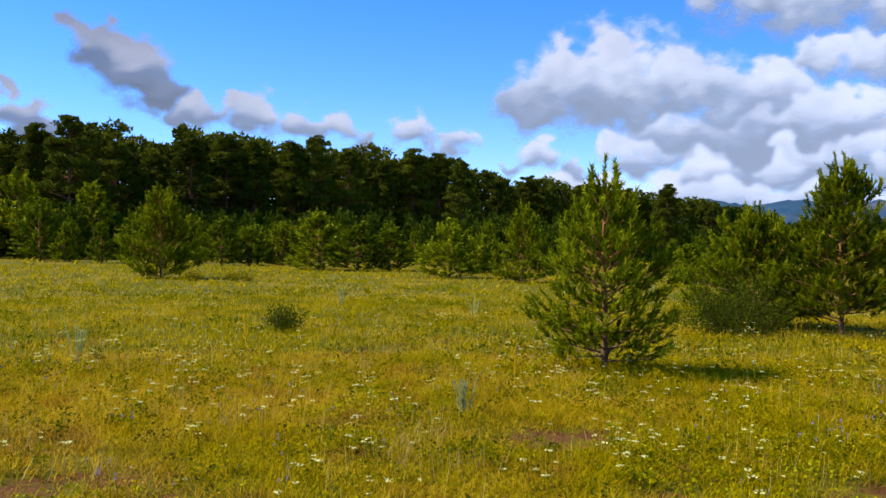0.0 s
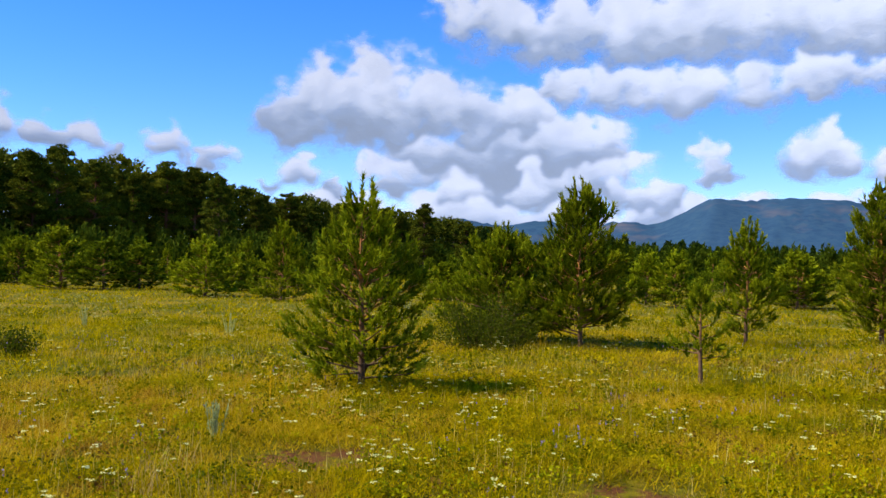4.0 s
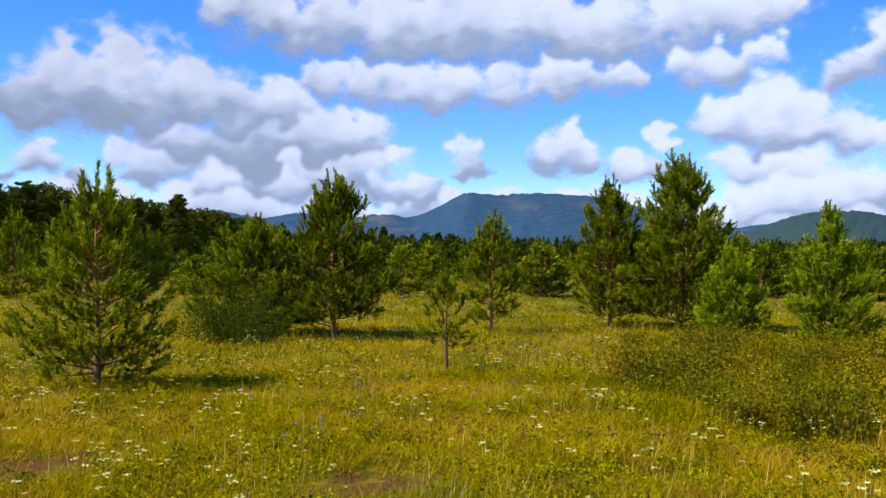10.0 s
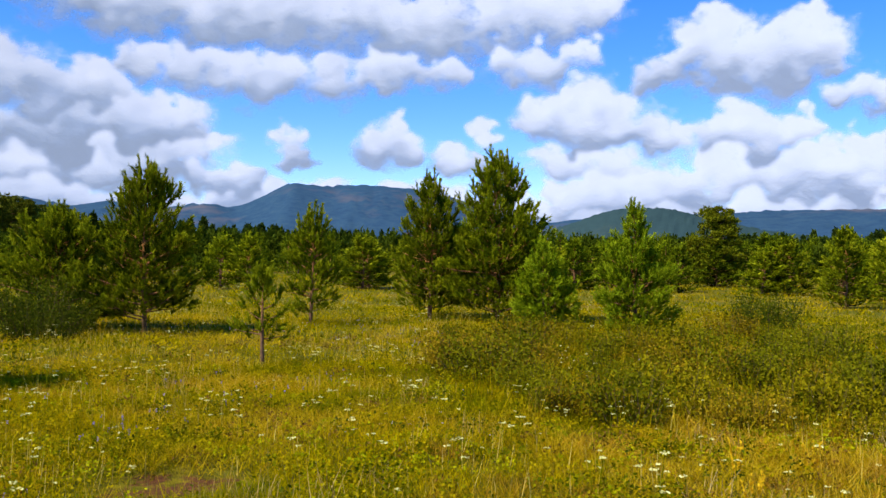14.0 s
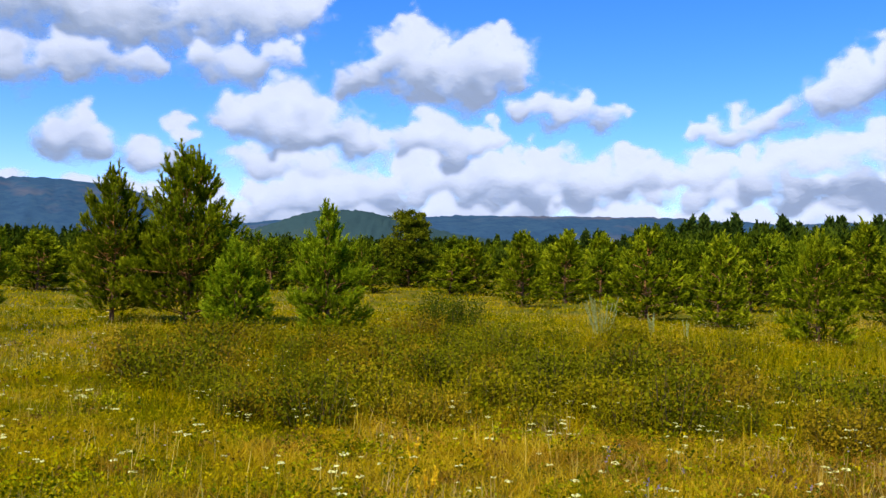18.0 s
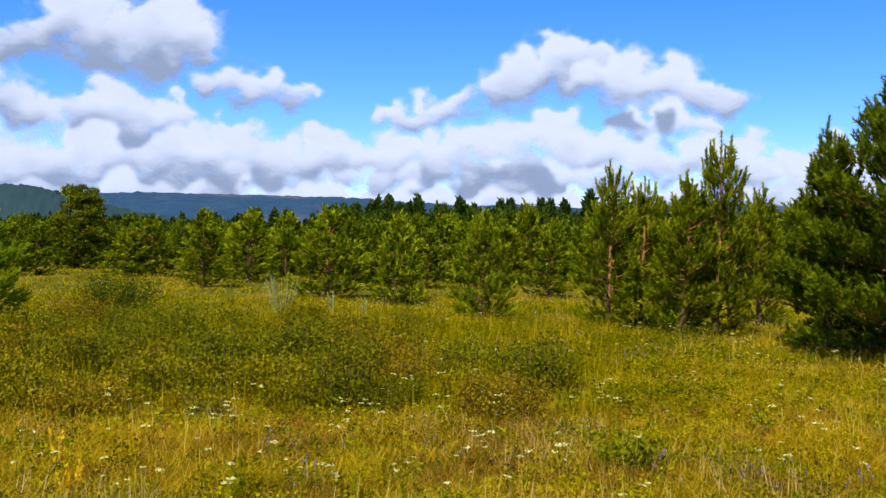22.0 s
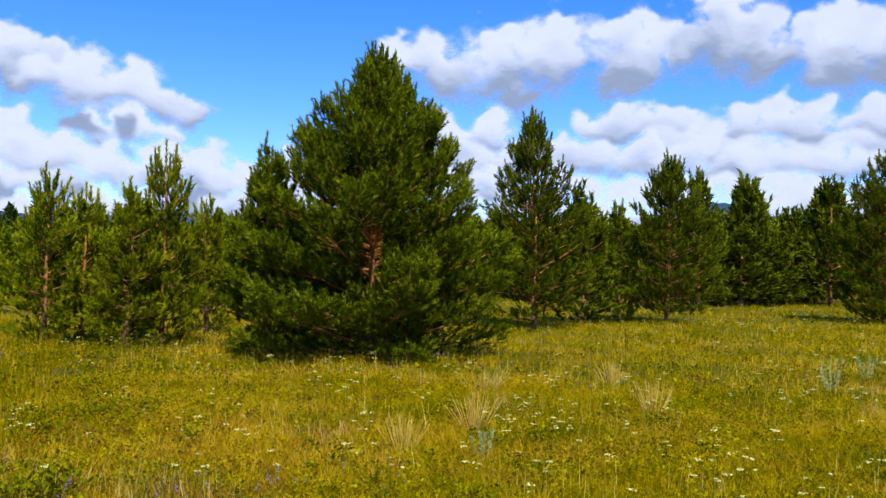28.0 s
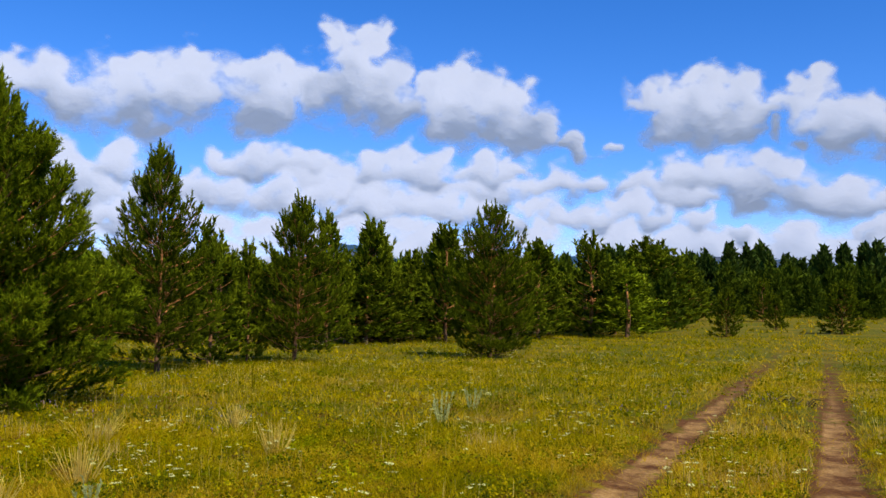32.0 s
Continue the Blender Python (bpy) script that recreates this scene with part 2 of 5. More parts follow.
PETAL_VIOLET = leaf_material("violet_petals", (0.26, 0.16, 0.30), (0.36, 0.24, 0.40), (0.48, 0.36, 0.48), 6.0, 0.2)
PETAL_PINK = leaf_material("pink_petals", (0.55, 0.36, 0.42), (0.65, 0.48, 0.50), (0.78, 0.66, 0.66), 6.0, 0.2)
BARK = bark_material("young_pine_bark", (0.19, 0.10, 0.045), (0.56, 0.23, 0.06), 0.3, 1.5)
BARK_OLD = bark_material("old_pine_bark", (0.07, 0.045, 0.03), (0.28, 0.12, 0.05), 2.0, 7.0)
TWIG = Nodes("twigs").solid((0.085, 0.055, 0.012), 0.9)
CLOUD, HILL, GROUND = cloud_material(), hill_material(), ground_material()


def grass_material():
    m = Nodes("meadow_grass")
    own = island(m)
    green = m.ramp(own, (0.0, (0.14, 0.125, 0.0005)), (0.4, (0.33, 0.255, 0.0005)), (0.75, (0.54, 0.38, 0.001)), (1.0, (0.70, 0.48, 0.004)))
    dry = m.ramp(own, (0.0, (0.28, 0.16, 0.001)), (0.45, (0.56, 0.37, 0.004)), (0.85, (0.82, 0.58, 0.04)), (1.0, (0.50, 0.20, 0.01)))
    lush = m.ramp(own, (0.0, (0.07, 0.10, 0.0005)), (0.6, (0.21, 0.20, 0.0008)), (1.0, (0.37, 0.30, 0.001)))
    russet = m.ramp(own, (0.0, (0.10, 0.035, 0.003)), (0.5, (0.32, 0.14, 0.01)), (1.0, (0.54, 0.30, 0.04)))
    verge = m.n.new("ShaderNodeAttribute")
    verge.attribute_name = "verge"
    dryness = m.maths("ADD", m.noise(0.33, 4, 0.65), m.maths("MULTIPLY", verge.outputs["Fac"], 0.42))
    color = m.mix(m.ramp(dryness, (0.47, (0, 0, 0)), (0.64, (1, 1, 1))), green, dry)
    greenness = m.maths("MULTIPLY_ADD", verge.outputs["Fac"], -0.3, m.noise(0.6, 5, 0.7))
    color = m.mix(m.ramp(greenness, (0.50, (0, 0, 0)), (0.60, (0.85, 0.85, 0.85))), color, lush)
    redness = m.maths("MULTIPLY_ADD", verge.outputs["Fac"], 0.22, m.noise(1.3, 5, 0.7))
    color = m.mix(m.ramp(redness, (0.56, (0, 0, 0)), (0.67, (0.8, 0.8, 0.8))), color, russet)
    return m.leafy(color, 0.45, 0.8, 0.0)


GRASS = grass_material()


# ---- mesh tools ----
def mesh_of(name, verts, faces, material, smooth=False):
    """A mesh from an array of points and one of faces, all with as many corners."""
    verts, faces = np.asarray(verts, np.float32), np.asarray(faces, np.int32)
    me = bpy.data.meshes.new(name)
    me.vertices.add(len(verts))
    me.vertices.foreach_set("co", verts.ravel())
    k = faces.shape[1]
    me.loops.add(faces.size)
    me.loops.foreach_set("vertex_index", faces.ravel())
    me.polygons.add(len(faces))
    me.polygons.foreach_set("loop_start", np.arange(0, faces.size, k, dtype=np.int32))
    me.polygons.foreach_set("use_smooth", np.full(len(faces), smooth))
    me.materials.append(material)
    me.update(calc_edges=True)
    return me


def part(name, me, parent, label=""):
    ob = new(name, me)
    ob.parent = parent
    return tagged(ob, label)


def tubes(lines, sides=4):
    """Round rods along lines of (point, radius)."""
    verts, faces = [], []
    for line in lines:
        first = len(verts)
        for i, (p, r) in enumerate(line):
            p = Vector(p)
            a, b = Vector(line[max(i - 1, 0)][0]), Vector(line[min(i + 1, len(line) - 1)][0])
            axis = (b - a).normalized() if (b - a).length > 1e-6 else Vector((0, 0, 1))
            u = axis.orthogonal().normalized() if i == 0 else (u - axis * u.dot(axis)).normalized()
            w = axis.cross(u)
            for s in range(sides):
                c = 2 * math.pi * s / sides
                verts.append(tuple(p + (u * math.cos(c) + w * math.sin(c)) * r))
        for i in range(len(line) - 1):
            for s in range(sides):
                a, b = first + i * sides + s, first + i * sides + (s + 1) % sides
                faces.append((a, b, b + sides, a + sides))
    return np.array(verts), np.array(faces)


def frames_of(axis):
    """Two unit vectors square to each axis."""
    help_ = np.where(np.abs(axis[:, 2:3]) < 0.9, np.array([[0, 0, 1.0]]), np.array([[1.0, 0, 0]]))
    u = np.cross(axis, help_)
    u /= np.linalg.norm(u, axis=1, keepdims=True)
    return u, np.cross(axis, u)


def brushes(rng, shoots, per_metre, length, width, spread=(25, 55), tones=None):
    """Needles round shoots, an array of (start, end): one thin triangle each."""
    s = np.asarray(shoots, float).reshape(-1, 2, 3)
    size = np.linalg.norm(s[:, 1] - s[:, 0], axis=1)
    count = np.maximum(4, (size * per_metre).astype(int))
    at = np.repeat(np.arange(len(s)), count)
    n = len(at)
    axis = ((s[:, 1] - s[:, 0]) / np.maximum(size, 1e-6)[:, None])[at]
    u, w = frames_of(axis)
    turn, lean = rng.uniform(0, 2 * np.pi, n), np.radians(rng.uniform(*spread, n))
    out = u * np.cos(turn)[:, None] + w * np.sin(turn)[:, None]
    way = axis * np.cos(lean)[:, None] + out * np.sin(lean)[:, None]
    side = np.cross(way, rng.normal(size=(n, 3)))
    side /= np.linalg.norm(side, axis=1, keepdims=True)
    along = rng.uniform(0.0, 1.0, n)
    p = s[at, 0] + (s[at, 1] - s[at, 0]) * along[:, None]
    tip = p + way * (length * rng.uniform(0.7, 1.2, n))[:, None]
    half = side * (width / 2)
    verts = np.stack([p - half, p + half, tip], 1).reshape(-1, 3)
    if tones is not None:
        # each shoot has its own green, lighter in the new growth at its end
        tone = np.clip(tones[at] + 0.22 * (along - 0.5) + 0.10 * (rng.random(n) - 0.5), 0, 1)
        return verts, np.arange(3 * n).reshape(n, 3), np.repeat(tone, 3)
    return verts, np.arange(3 * n).reshape(n, 3)


def blades(rng, pts, height, width, lean=0.35, bent=True):
    """Grass blades, one island each: bent strips, or plain spikes."""
    n = len(pts)
    turn = rng.uniform(0, 2 * np.pi, n)
    out = np.stack([np.cos(turn), np.sin(turn), np.zeros(n)], 1)
    side = np.stack([-out[:, 1], out[:, 0], np.zeros(n)], 1) * (width * rng.uniform(0.6, 1.3, n))[:, None] / 2
    h = height * rng.uniform(0.5, 1.25, n)
    bend = (lean * h * rng.uniform(0.1, 1.2, n))[:, None]
    up = np.array([[0, 0, 1.0]])
    mid = pts + up * (h * 0.55)[:, None] + out * bend * 0.3
    tip = pts + up * h[:, None] + out * bend
    if not bent:
        return np.stack([pts - side, pts + side, tip], 1).reshape(-1, 3), np.arange(3 * n).reshape(n, 3)
    verts = np.stack([pts - side, pts + side, mid + side * 0.8, tip, mid - side * 0.8], 1).reshape(-1, 3)
    return verts, np.arange(5 * n).reshape(n, 5)


# ---- ground ----
def rut_line(y):
    """x of the track's outer rut; the track bends away behind the start."""
    y = np.asarray(y, float)
    return 2.44 - 0.49 * y - 0.07 * np.maximum(y, 0) ** 2


GAUGE = 1.95
PATCHES = [(0.40, 7.2, 0.42), (2.4, 5.7, 0.38), (-2.9, 5.2, 0.35), (10.5, 1.0, 0.35), (1.0, 5.6, 0.2), (-2.0, 12.5, 0.3)]


def wear_at(x, y):
    """1 on bare soil, 0 on turf."""
    base_x = rut_line(y)
    w = np.zeros_like(x)
    for off, half in ((0.0, 0.25), (-GAUGE, 0.25)):
        w = np.maximum(w, np.clip(1.25 - np.abs(x - base_x - off) * 0.9 / half / 1.6, 0, 1))
    w *= np.clip(1.05 - np.hypot(x, y) / 60, 0.2, 1) * np.clip(1.2 - y / 8, 0, 1)
    for px, py, r in PATCHES:
        w = np.maximum(w, np.clip(1.6 - np.hypot((x - px) / 1.4, y - py) / r, 0, 1) * 0.62)
    return w


def rise(x, y):
    """The lie of the land."""
    d, az = np.hypot(x, y), np.degrees(np.arctan2(x, y))
    swell = 0.05 * np.sin(x * 0.9 + 1.0) * np.sin(y * 0.8) * np.clip(d / 12, 0, 1)
    far = np.clip((d - 45) / 90, 0, 1) ** 1.3
    bank = np.exp(-(((az - 152) / 16) ** 2)) * 1.9 * far
    return swell * 0.6 + bank


def ground_z(x, y):
    x, y = np.asarray(x, float), np.asarray(y, float)
    return rise(x, y) - 0.06 * wear_at(x, y)


def lie(x, y):
    return float(ground_z(np.array([x]), np.array([y]))[0])


radii = np.concatenate([np.linspace(0.004, 22, 90), np.geomspace(22.6, 4700, 70)])
turns = np.linspace(0, 2 * np.pi, 540, endpoint=False)
gx = 0.4 + np.outer(radii, np.sin(turns))
gy = -0.2 + np.outer(radii, np.cos(turns))
gz = ground_z(gx, gy)
grid = np.arange(gx.size).reshape(gx.shape)
nxt = np.roll(grid, -1, 1)
quads = np.stack([grid[:-1], grid[1:], nxt[1:], nxt[:-1]], -1).reshape(-1, 4)
gv = np.stack([gx, gy, gz], -1).reshape(-1, 3)
me = mesh_of("ground", gv, quads, GROUND, True)
layer = me.attributes.new("wear", "FLOAT", "POINT")
layer.data.foreach_set("value", wear_at(gv[:, 0], gv[:, 1]).astype(np.float32))
ground = tagged(new("ground", me), "grassy meadow floor with a bare two-rut dirt track", "meadow", kind="structure")


# ---- hills and clouds ----
def bell(az, middle, width, height):
    return height * np.exp(-(((az - middle) / width) ** 2))


def step(az, start, end):
    t = np.clip((az - start) / (end - start), 0, 1)
    return t * t * (3 - 2 * t)


def hill(name, label, distance, az0, az1, profile, depth=900.0, material=HILL):
    rng = np.random.default_rng(int(distance))
    az = np.linspace(az0, az1, 220)
    steps = np.linspace(-1.0, 0.35, 22)
    crest = profile(az)
    rows = []
    for s in steps:
        fall = math.cos(min(1, abs(s) if s < 0 else s * 2.5) * math.pi / 2) ** 1.2
        r = distance + s * depth
        wob = np.array([noise.fractal(Vector((a * 0.35, s * 3.0, distance)), 1.0, 2.0, 5) for a in az])
        z = crest * fall * (1 + 0.16 * wob * (abs(s) + 0.12)) * (r / distance)
        z += rng.normal(0, distance * 0.0006, len(az))
        rows.append(np.stack([np.sin(np.radians(az)) * r, np.cos(np.radians(az)) * r, z - 2], 1))
    v = np.concatenate(rows)
    g = np.arange(len(v)).reshape(len(steps), len(az))
    f = np.stack([g[:-1, :-1], g[:-1, 1:], g[1:, 1:], g[1:, :-1]], -1).reshape(-1, 4)
    return tagged(new(name, mesh_of(name, v, f, material, True)), label, "hill", kind="structure")


hill("backdrop_mountain", "haze-blue wooded mountain with a flat rounded summit far off", 3100, -4, 62,
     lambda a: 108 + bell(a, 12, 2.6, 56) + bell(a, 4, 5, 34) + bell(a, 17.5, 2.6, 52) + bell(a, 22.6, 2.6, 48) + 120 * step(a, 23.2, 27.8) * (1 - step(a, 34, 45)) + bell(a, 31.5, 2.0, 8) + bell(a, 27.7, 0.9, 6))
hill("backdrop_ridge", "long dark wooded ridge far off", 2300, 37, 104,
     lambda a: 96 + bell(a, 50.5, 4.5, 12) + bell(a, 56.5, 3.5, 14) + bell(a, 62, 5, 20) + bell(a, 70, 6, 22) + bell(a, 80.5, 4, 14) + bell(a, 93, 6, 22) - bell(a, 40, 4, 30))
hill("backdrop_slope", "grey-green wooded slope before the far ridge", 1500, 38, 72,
     lambda a: 14 + bell(a, 49.5, 6.5, 69) + bell(a, 60, 6, 18), 500.0, hill_material("hazy_near_hill", 0.75))
hill("backdrop_hill", "haze-blue wooded hill behind the young pines", 2600, 98, 176,
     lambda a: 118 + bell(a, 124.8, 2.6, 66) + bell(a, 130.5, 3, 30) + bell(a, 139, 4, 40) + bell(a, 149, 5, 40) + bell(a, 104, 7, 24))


cloud_rng = np.random.default_rng(12)
STEP = 0.1
SKY_AZ, SKY_EL = np.meshgrid(np.arange(-450, 1860) * STEP, np.arange(-60, 285) * STEP, indexing="ij")
SKY_OWNER = np.full(SKY_AZ.shape, -1)
SKY_THICK, SKY_NX, SKY_NY = np.full(SKY_AZ.shape, -9.0), np.zeros(SKY_AZ.shape), np.zeros(SKY_AZ.shape)
# the air's eddies, which pull the clouds out of round
WARP_AZ, WARP_EL = SKY_AZ.copy(), SKY_EL.copy()
for size, pull in ((3.1, 0.22), (1.5, 0.15), (0.7, 0.075), (0.4, 0.03)):
    for _ in range(10):
        turn, phase, side = cloud_rng.uniform(0, 6.28, 3)
        wave = 0.7 * np.sin((SKY_AZ * math.cos(turn) + SKY_EL * math.sin(turn)) * 6.28 / size / cloud_rng.uniform(0.5, 2.0) + phase)
        WARP_AZ += pull * math.cos(side) * wave
        WARP_EL += pull * math.sin(side) * wave
HEAPS = []


def cloud(lobes, wide=1.12):
    """One heaped cloud round lobes of (azimuth, elevation, radius) in degrees, with two sizes of smaller billows on their crowns; called from front to back."""
    balls = [(x, y, 0.0, r * 1.03) for x, y, r in lobes]
    first, last = 0, len(balls)
    for many, small in ((9, (0.26, 0.46)), (6, (0.30, 0.55))):
        for x, y, c, r in balls[first:last]:
            if r < 0.22:
                continue
            for _ in range(many):
                turn, lift = cloud_rng.normal(1.5, 1.0), cloud_rng.uniform(0.15, 1.0)
                out = math.sqrt(1 - lift * lift) * r * 0.70
                up = math.sin(turn)
                balls.append((x + wide * out * math.cos(turn), y + out * up * (1 if up > 0 else 0.45), c + r * lift * 0.8, r * cloud_rng.uniform(*small)))
        first, last = last, len(balls)
    a, e, c, r = np.array(balls).T
    i0, i1 = max(0, int((min(a - 2.4 * r * wide)) / STEP) + 440), int((max(a + 2.4 * r * wide)) / STEP) + 460
    j0, j1 = max(0, int(min(e - 2.4 * r) / STEP) + 50), int(max(e + 2.4 * r) / STEP) + 70
    cut = (slice(i0, i1), slice(j0, j1))
    total, height = np.full(SKY_AZ[cut].shape, 1e-9), np.full(SKY_AZ[cut].shape, -0.6)
    for x, y, z, q in balls:
        k0, k1 = max(i0, int((x - 2.3 * q * wide) / STEP) + 444), int((x + 2.3 * q * wide) / STEP) + 457
        m0, m1 = max(j0, int((y - 2.3 * q) / STEP) + 54), int((y + 2.3 * q) / STEP) + 67
        big, own = (slice(k0, k1), slice(m0, m1)), (slice(k0 - i0, k1 - i0), slice(m0 - j0, m1 - j0))
        if m0 >= m1 or k0 >= k1 or not WARP_AZ[big].size:
            continue
        dx, dy = (WARP_AZ[big] - x) / wide / q, (WARP_EL[big] - y) / q
        dd = dx ** 2 + np.where(dy < 0, dy * 1.22, dy) ** 2
        box = total[own]
        n, m = min(box.shape[0], dd.shape[0]), min(box.shape[1], dd.shape[1])
        dd = dd[:n, :m]
        total[own] = box + np.exp(3.8 * (1 - np.sqrt(dd)))
        height[own] = np.maximum(height[own], z + q * np.sqrt(np.maximum(0, 1 - dd)) - 0.6 * (dd > 1))
    thickness = np.log(total) / 3.8 - 0.34
    for field, times in ((height, 9), (thickness, 3)):
        for _ in range(times):
            field[1:-1, 1:-1] = (field[1:-1, 1:-1] * 3 + field[:-2, 1:-1] + field[2:, 1:-1] + field[1:-1, :-2] + field[1:-1, 2:]) / 7
    heart = np.array(lobes)
    share = np.exp(-((SKY_AZ[cut][:, :1] - heart[:, 0]) / heart[:, 2] / 1.6) ** 2) * heart[:, 2] ** 2 + 1e-9
    share /= share.sum(-1, keepdims=True)
    middle = (share * heart[:, 1]).sum(-1, keepdims=True)
    span = (share * (heart[:, 2] + np.abs(heart[:, 1] - middle))).sum(-1, keepdims=True)
    # the undersides melt into the air
    thickness -= 0.06 * np.clip((middle - SKY_EL[cut]) / span - 0.15, 0, 1.2)
    slope_x, slope_y = np.gradient(height, STEP)
    stir_x, stir_y = WARP_AZ[cut] - SKY_AZ[cut], WARP_EL[cut] - SKY_EL[cut]
    # normals tip down below the cloud's middle, putting grey shade into its base
    nx, ny = -0.17 * slope_x + 0.55 * stir_x, -0.16 * slope_y + 0.6 * stir_y + 1.7 * (SKY_EL[cut] - middle) / span - 0.12
    size = np.maximum(1, np.hypot(nx, ny) / 0.95)
    # the nearer cloud keeps its place; thin air goes to the thickest
    free = (SKY_OWNER[cut] < 0) | (SKY_THICK[cut] < 0.12)
    mine = free & (thickness > np.minimum(0.12, SKY_THICK[cut]))
    SKY_OWNER[cut] = np.where(mine, len(HEAPS), SKY_OWNER[cut])
    SKY_NX[cut] = np.where(mine, nx / size, SKY_NX[cut])
    SKY_NY[cut] = np.where(mine, ny / size, SKY_NY[cut])
    SKY_THICK[cut] = np.maximum(SKY_THICK[cut], thickness)
    HEAPS.append(len(lobes))


def pieces(own, size):
    """Number the faces by the connected piece that they belong to."""
    label = np.arange(size)
    while True:
        low = label[own].min(1)
        before = label.copy()
        for k in range(own.shape[1]):
            np.minimum.at(label, own[:, k], low)
        label = label[label]
        if (label == before).all():
            return label[own[:, 0]]


def hang_clouds():
    """The clouds as thin leaning sheets of mist side by side on the far sky, each with its own billows."""
    ra, re = np.radians(SKY_AZ), np.radians(SKY_EL)
    for n in (SKY_NX, SKY_NY) * 5:
        n[1:-1, 1:-1] = (n[1:-1, 1:-1] * 2 + n[:-2, 1:-1] + n[2:, 1:-1] + n[1:-1, :-2] + n[1:-1, 2:]) / 6
    nz = np.sqrt(np.maximum(0.05, 1 - SKY_NX ** 2 - SKY_NY ** 2))
    out = np.stack([np.sin(ra) * np.cos(re), np.cos(ra) * np.cos(re), np.sin(re)], -1)
    right = np.stack([np.cos(ra), -np.sin(ra), 0 * ra], -1)
    billow = right * SKY_NX[..., None] + np.cross(right, out) * SKY_NY[..., None] - out * nz[..., None]
    # normals are bent sunward, to stand in for light that mist scatters onwards
    billow += 0.38 * np.array(sun_to)
    billow /= np.linalg.norm(billow, axis=-1, keepdims=True)
    v = (out * (3330 * (1 + 1.2 * np.tan(re)))[..., None]).reshape(-1, 3)
    g = np.arange(SKY_AZ.size).reshape(SKY_AZ.shape)
    f = np.stack([g[:-1, :-1], g[1:, :-1], g[1:, 1:], g[:-1, 1:]], -1).reshape(-1, 4)
    f = f[SKY_THICK.ravel()[f].max(1) > -0.85]
    # lone cells go to the cloud round them
    for axis, way in ((0, 1), (1, 1), (0, -1), (1, -1)) * 3:
        same = sum((np.roll(SKY_OWNER, w, a) == SKY_OWNER).astype(int) for a, w in ((0, 1), (0, -1), (1, 1), (1, -1)))
        SKY_OWNER[:] = np.where((same < 2) & (SKY_OWNER >= 0), np.maximum(np.roll(SKY_OWNER, way, axis), 0), SKY_OWNER)
    owner = SKY_OWNER.ravel()[f].max(1)
    for k in range(len(HEAPS)):
        own = f[owner == k]
        if not len(own):
            continue
        used, own = np.unique(own, return_inverse=True)
        own = own.reshape(-1, 4)
        bit = pieces(own, len(used))
        for b in np.unique(bit):
            mine = own[bit == b]
            at = np.unique(mine)
            if SKY_THICK.ravel()[used[at]].max() < (-0.1 if len(mine) > 30 else 0.1):
                continue
            where = np.zeros(len(used), int)
            where[at] = np.arange(len(at))
            me = mesh_of("cloud", v[used[at]], where[mine], CLOUD, True)
            me.attributes.new("thickness", "FLOAT", "POINT").data.foreach_set("value", SKY_THICK.ravel()[used[at]].astype(np.float32))
            me.attributes.new("billow", "FLOAT_VECTOR", "POINT").data.foreach_set("vector", billow.reshape(-1, 3)[used[at]].astype(np.float32).ravel())
            tagged(new("cloud", me), "white heaped summer cloud with a grey flat base" if len(mine) > 900 else "small ragged white wisp of summer cloud", "cloud", "clouds in the sky")


cloud([(12.3, 15.2, 1.96), (15.4, 14.0, 2.14), (18.9, 14.1, 2.67), (22.5, 13.9, 2.67), (26.1, 14.2, 3.03), (29.6, 14.2, 3.03), (33.1, 13.8, 2.67), (36.6, 13.7, 2.49), (40.3, 14.3, 2.67), (43.8, 14.4, 2.32), (46.3, 14.9, 1.78)])
cloud([(106.4, 12.5, 1.85), (108.5, 11.6, 1.85), (111.0, 12.6, 1.85), (113.4, 13.5, 1.71), (115.4, 14.6, 1.14), (114.9, 12.3, 1.96), (118.6, 13.6, 1.71), (120.5, 13.7, 1.78), (119.7, 11.4, 1.71), (112.4, 10.6, 1.60)])
cloud([(124.2, 16.8, 1.07), (126.1, 16.7, 1.28), (125.1, 15.1, 1.71), (126.7, 13.9, 1.78), (124.6, 12.5, 1.78), (122.8, 13.1, 1.28), (127.5, 12.2, 1.78)])
cloud([(130.7, 13.0, 1.85), (132.7, 13.7, 1.50), (134.0, 12.7, 1.96), (135.8, 12.7, 1.21), (135.1, 10.9, 1.60), (131.5, 11.1, 1.71), (137.2, 10.8, 1.21), (139.2, 9.9, 0.93), (141.4, 10.0, 0.57)])
cloud([(18.3, 11.1, 1.50), (21.1, 10.6, 1.78), (24.0, 10.3, 1.78), (26.8, 10.5, 1.78), (29.7, 10.6, 1.71), (32.5, 11.1, 1.78), (34.9, 11.2, 1.35), (37.3, 11.3, 1.07), (40.9, 11.5, 1.50), (43.5, 11.5, 1.60), (45.7, 12.2, 1.25)])
cloud([(6.6, 11.3, 2.14), (3.9, 10.0, 2.49), (1.4, 8.5, 1.96), (9.7, 9.9, 2.67), (12.0, 8.8, 2.32), (14.6, 8.9, 1.78), (16.5, 9.1, 1.43), (7.3, 8.3, 2.14), (5.6, 8.5, 2.14)])
cloud([(53.7, 14.0, 1.28), (52.3, 12.2, 1.78), (54.4, 12.1, 2.14), (56.9, 11.9, 2.14), (59.0, 13.3, 1.50), (59.6, 11.6, 1.71), (57.3, 10.4, 1.71), (54.5, 10.4, 1.50), (49.6, 10.4, 1.28), (50.9, 11.3, 1.43)])
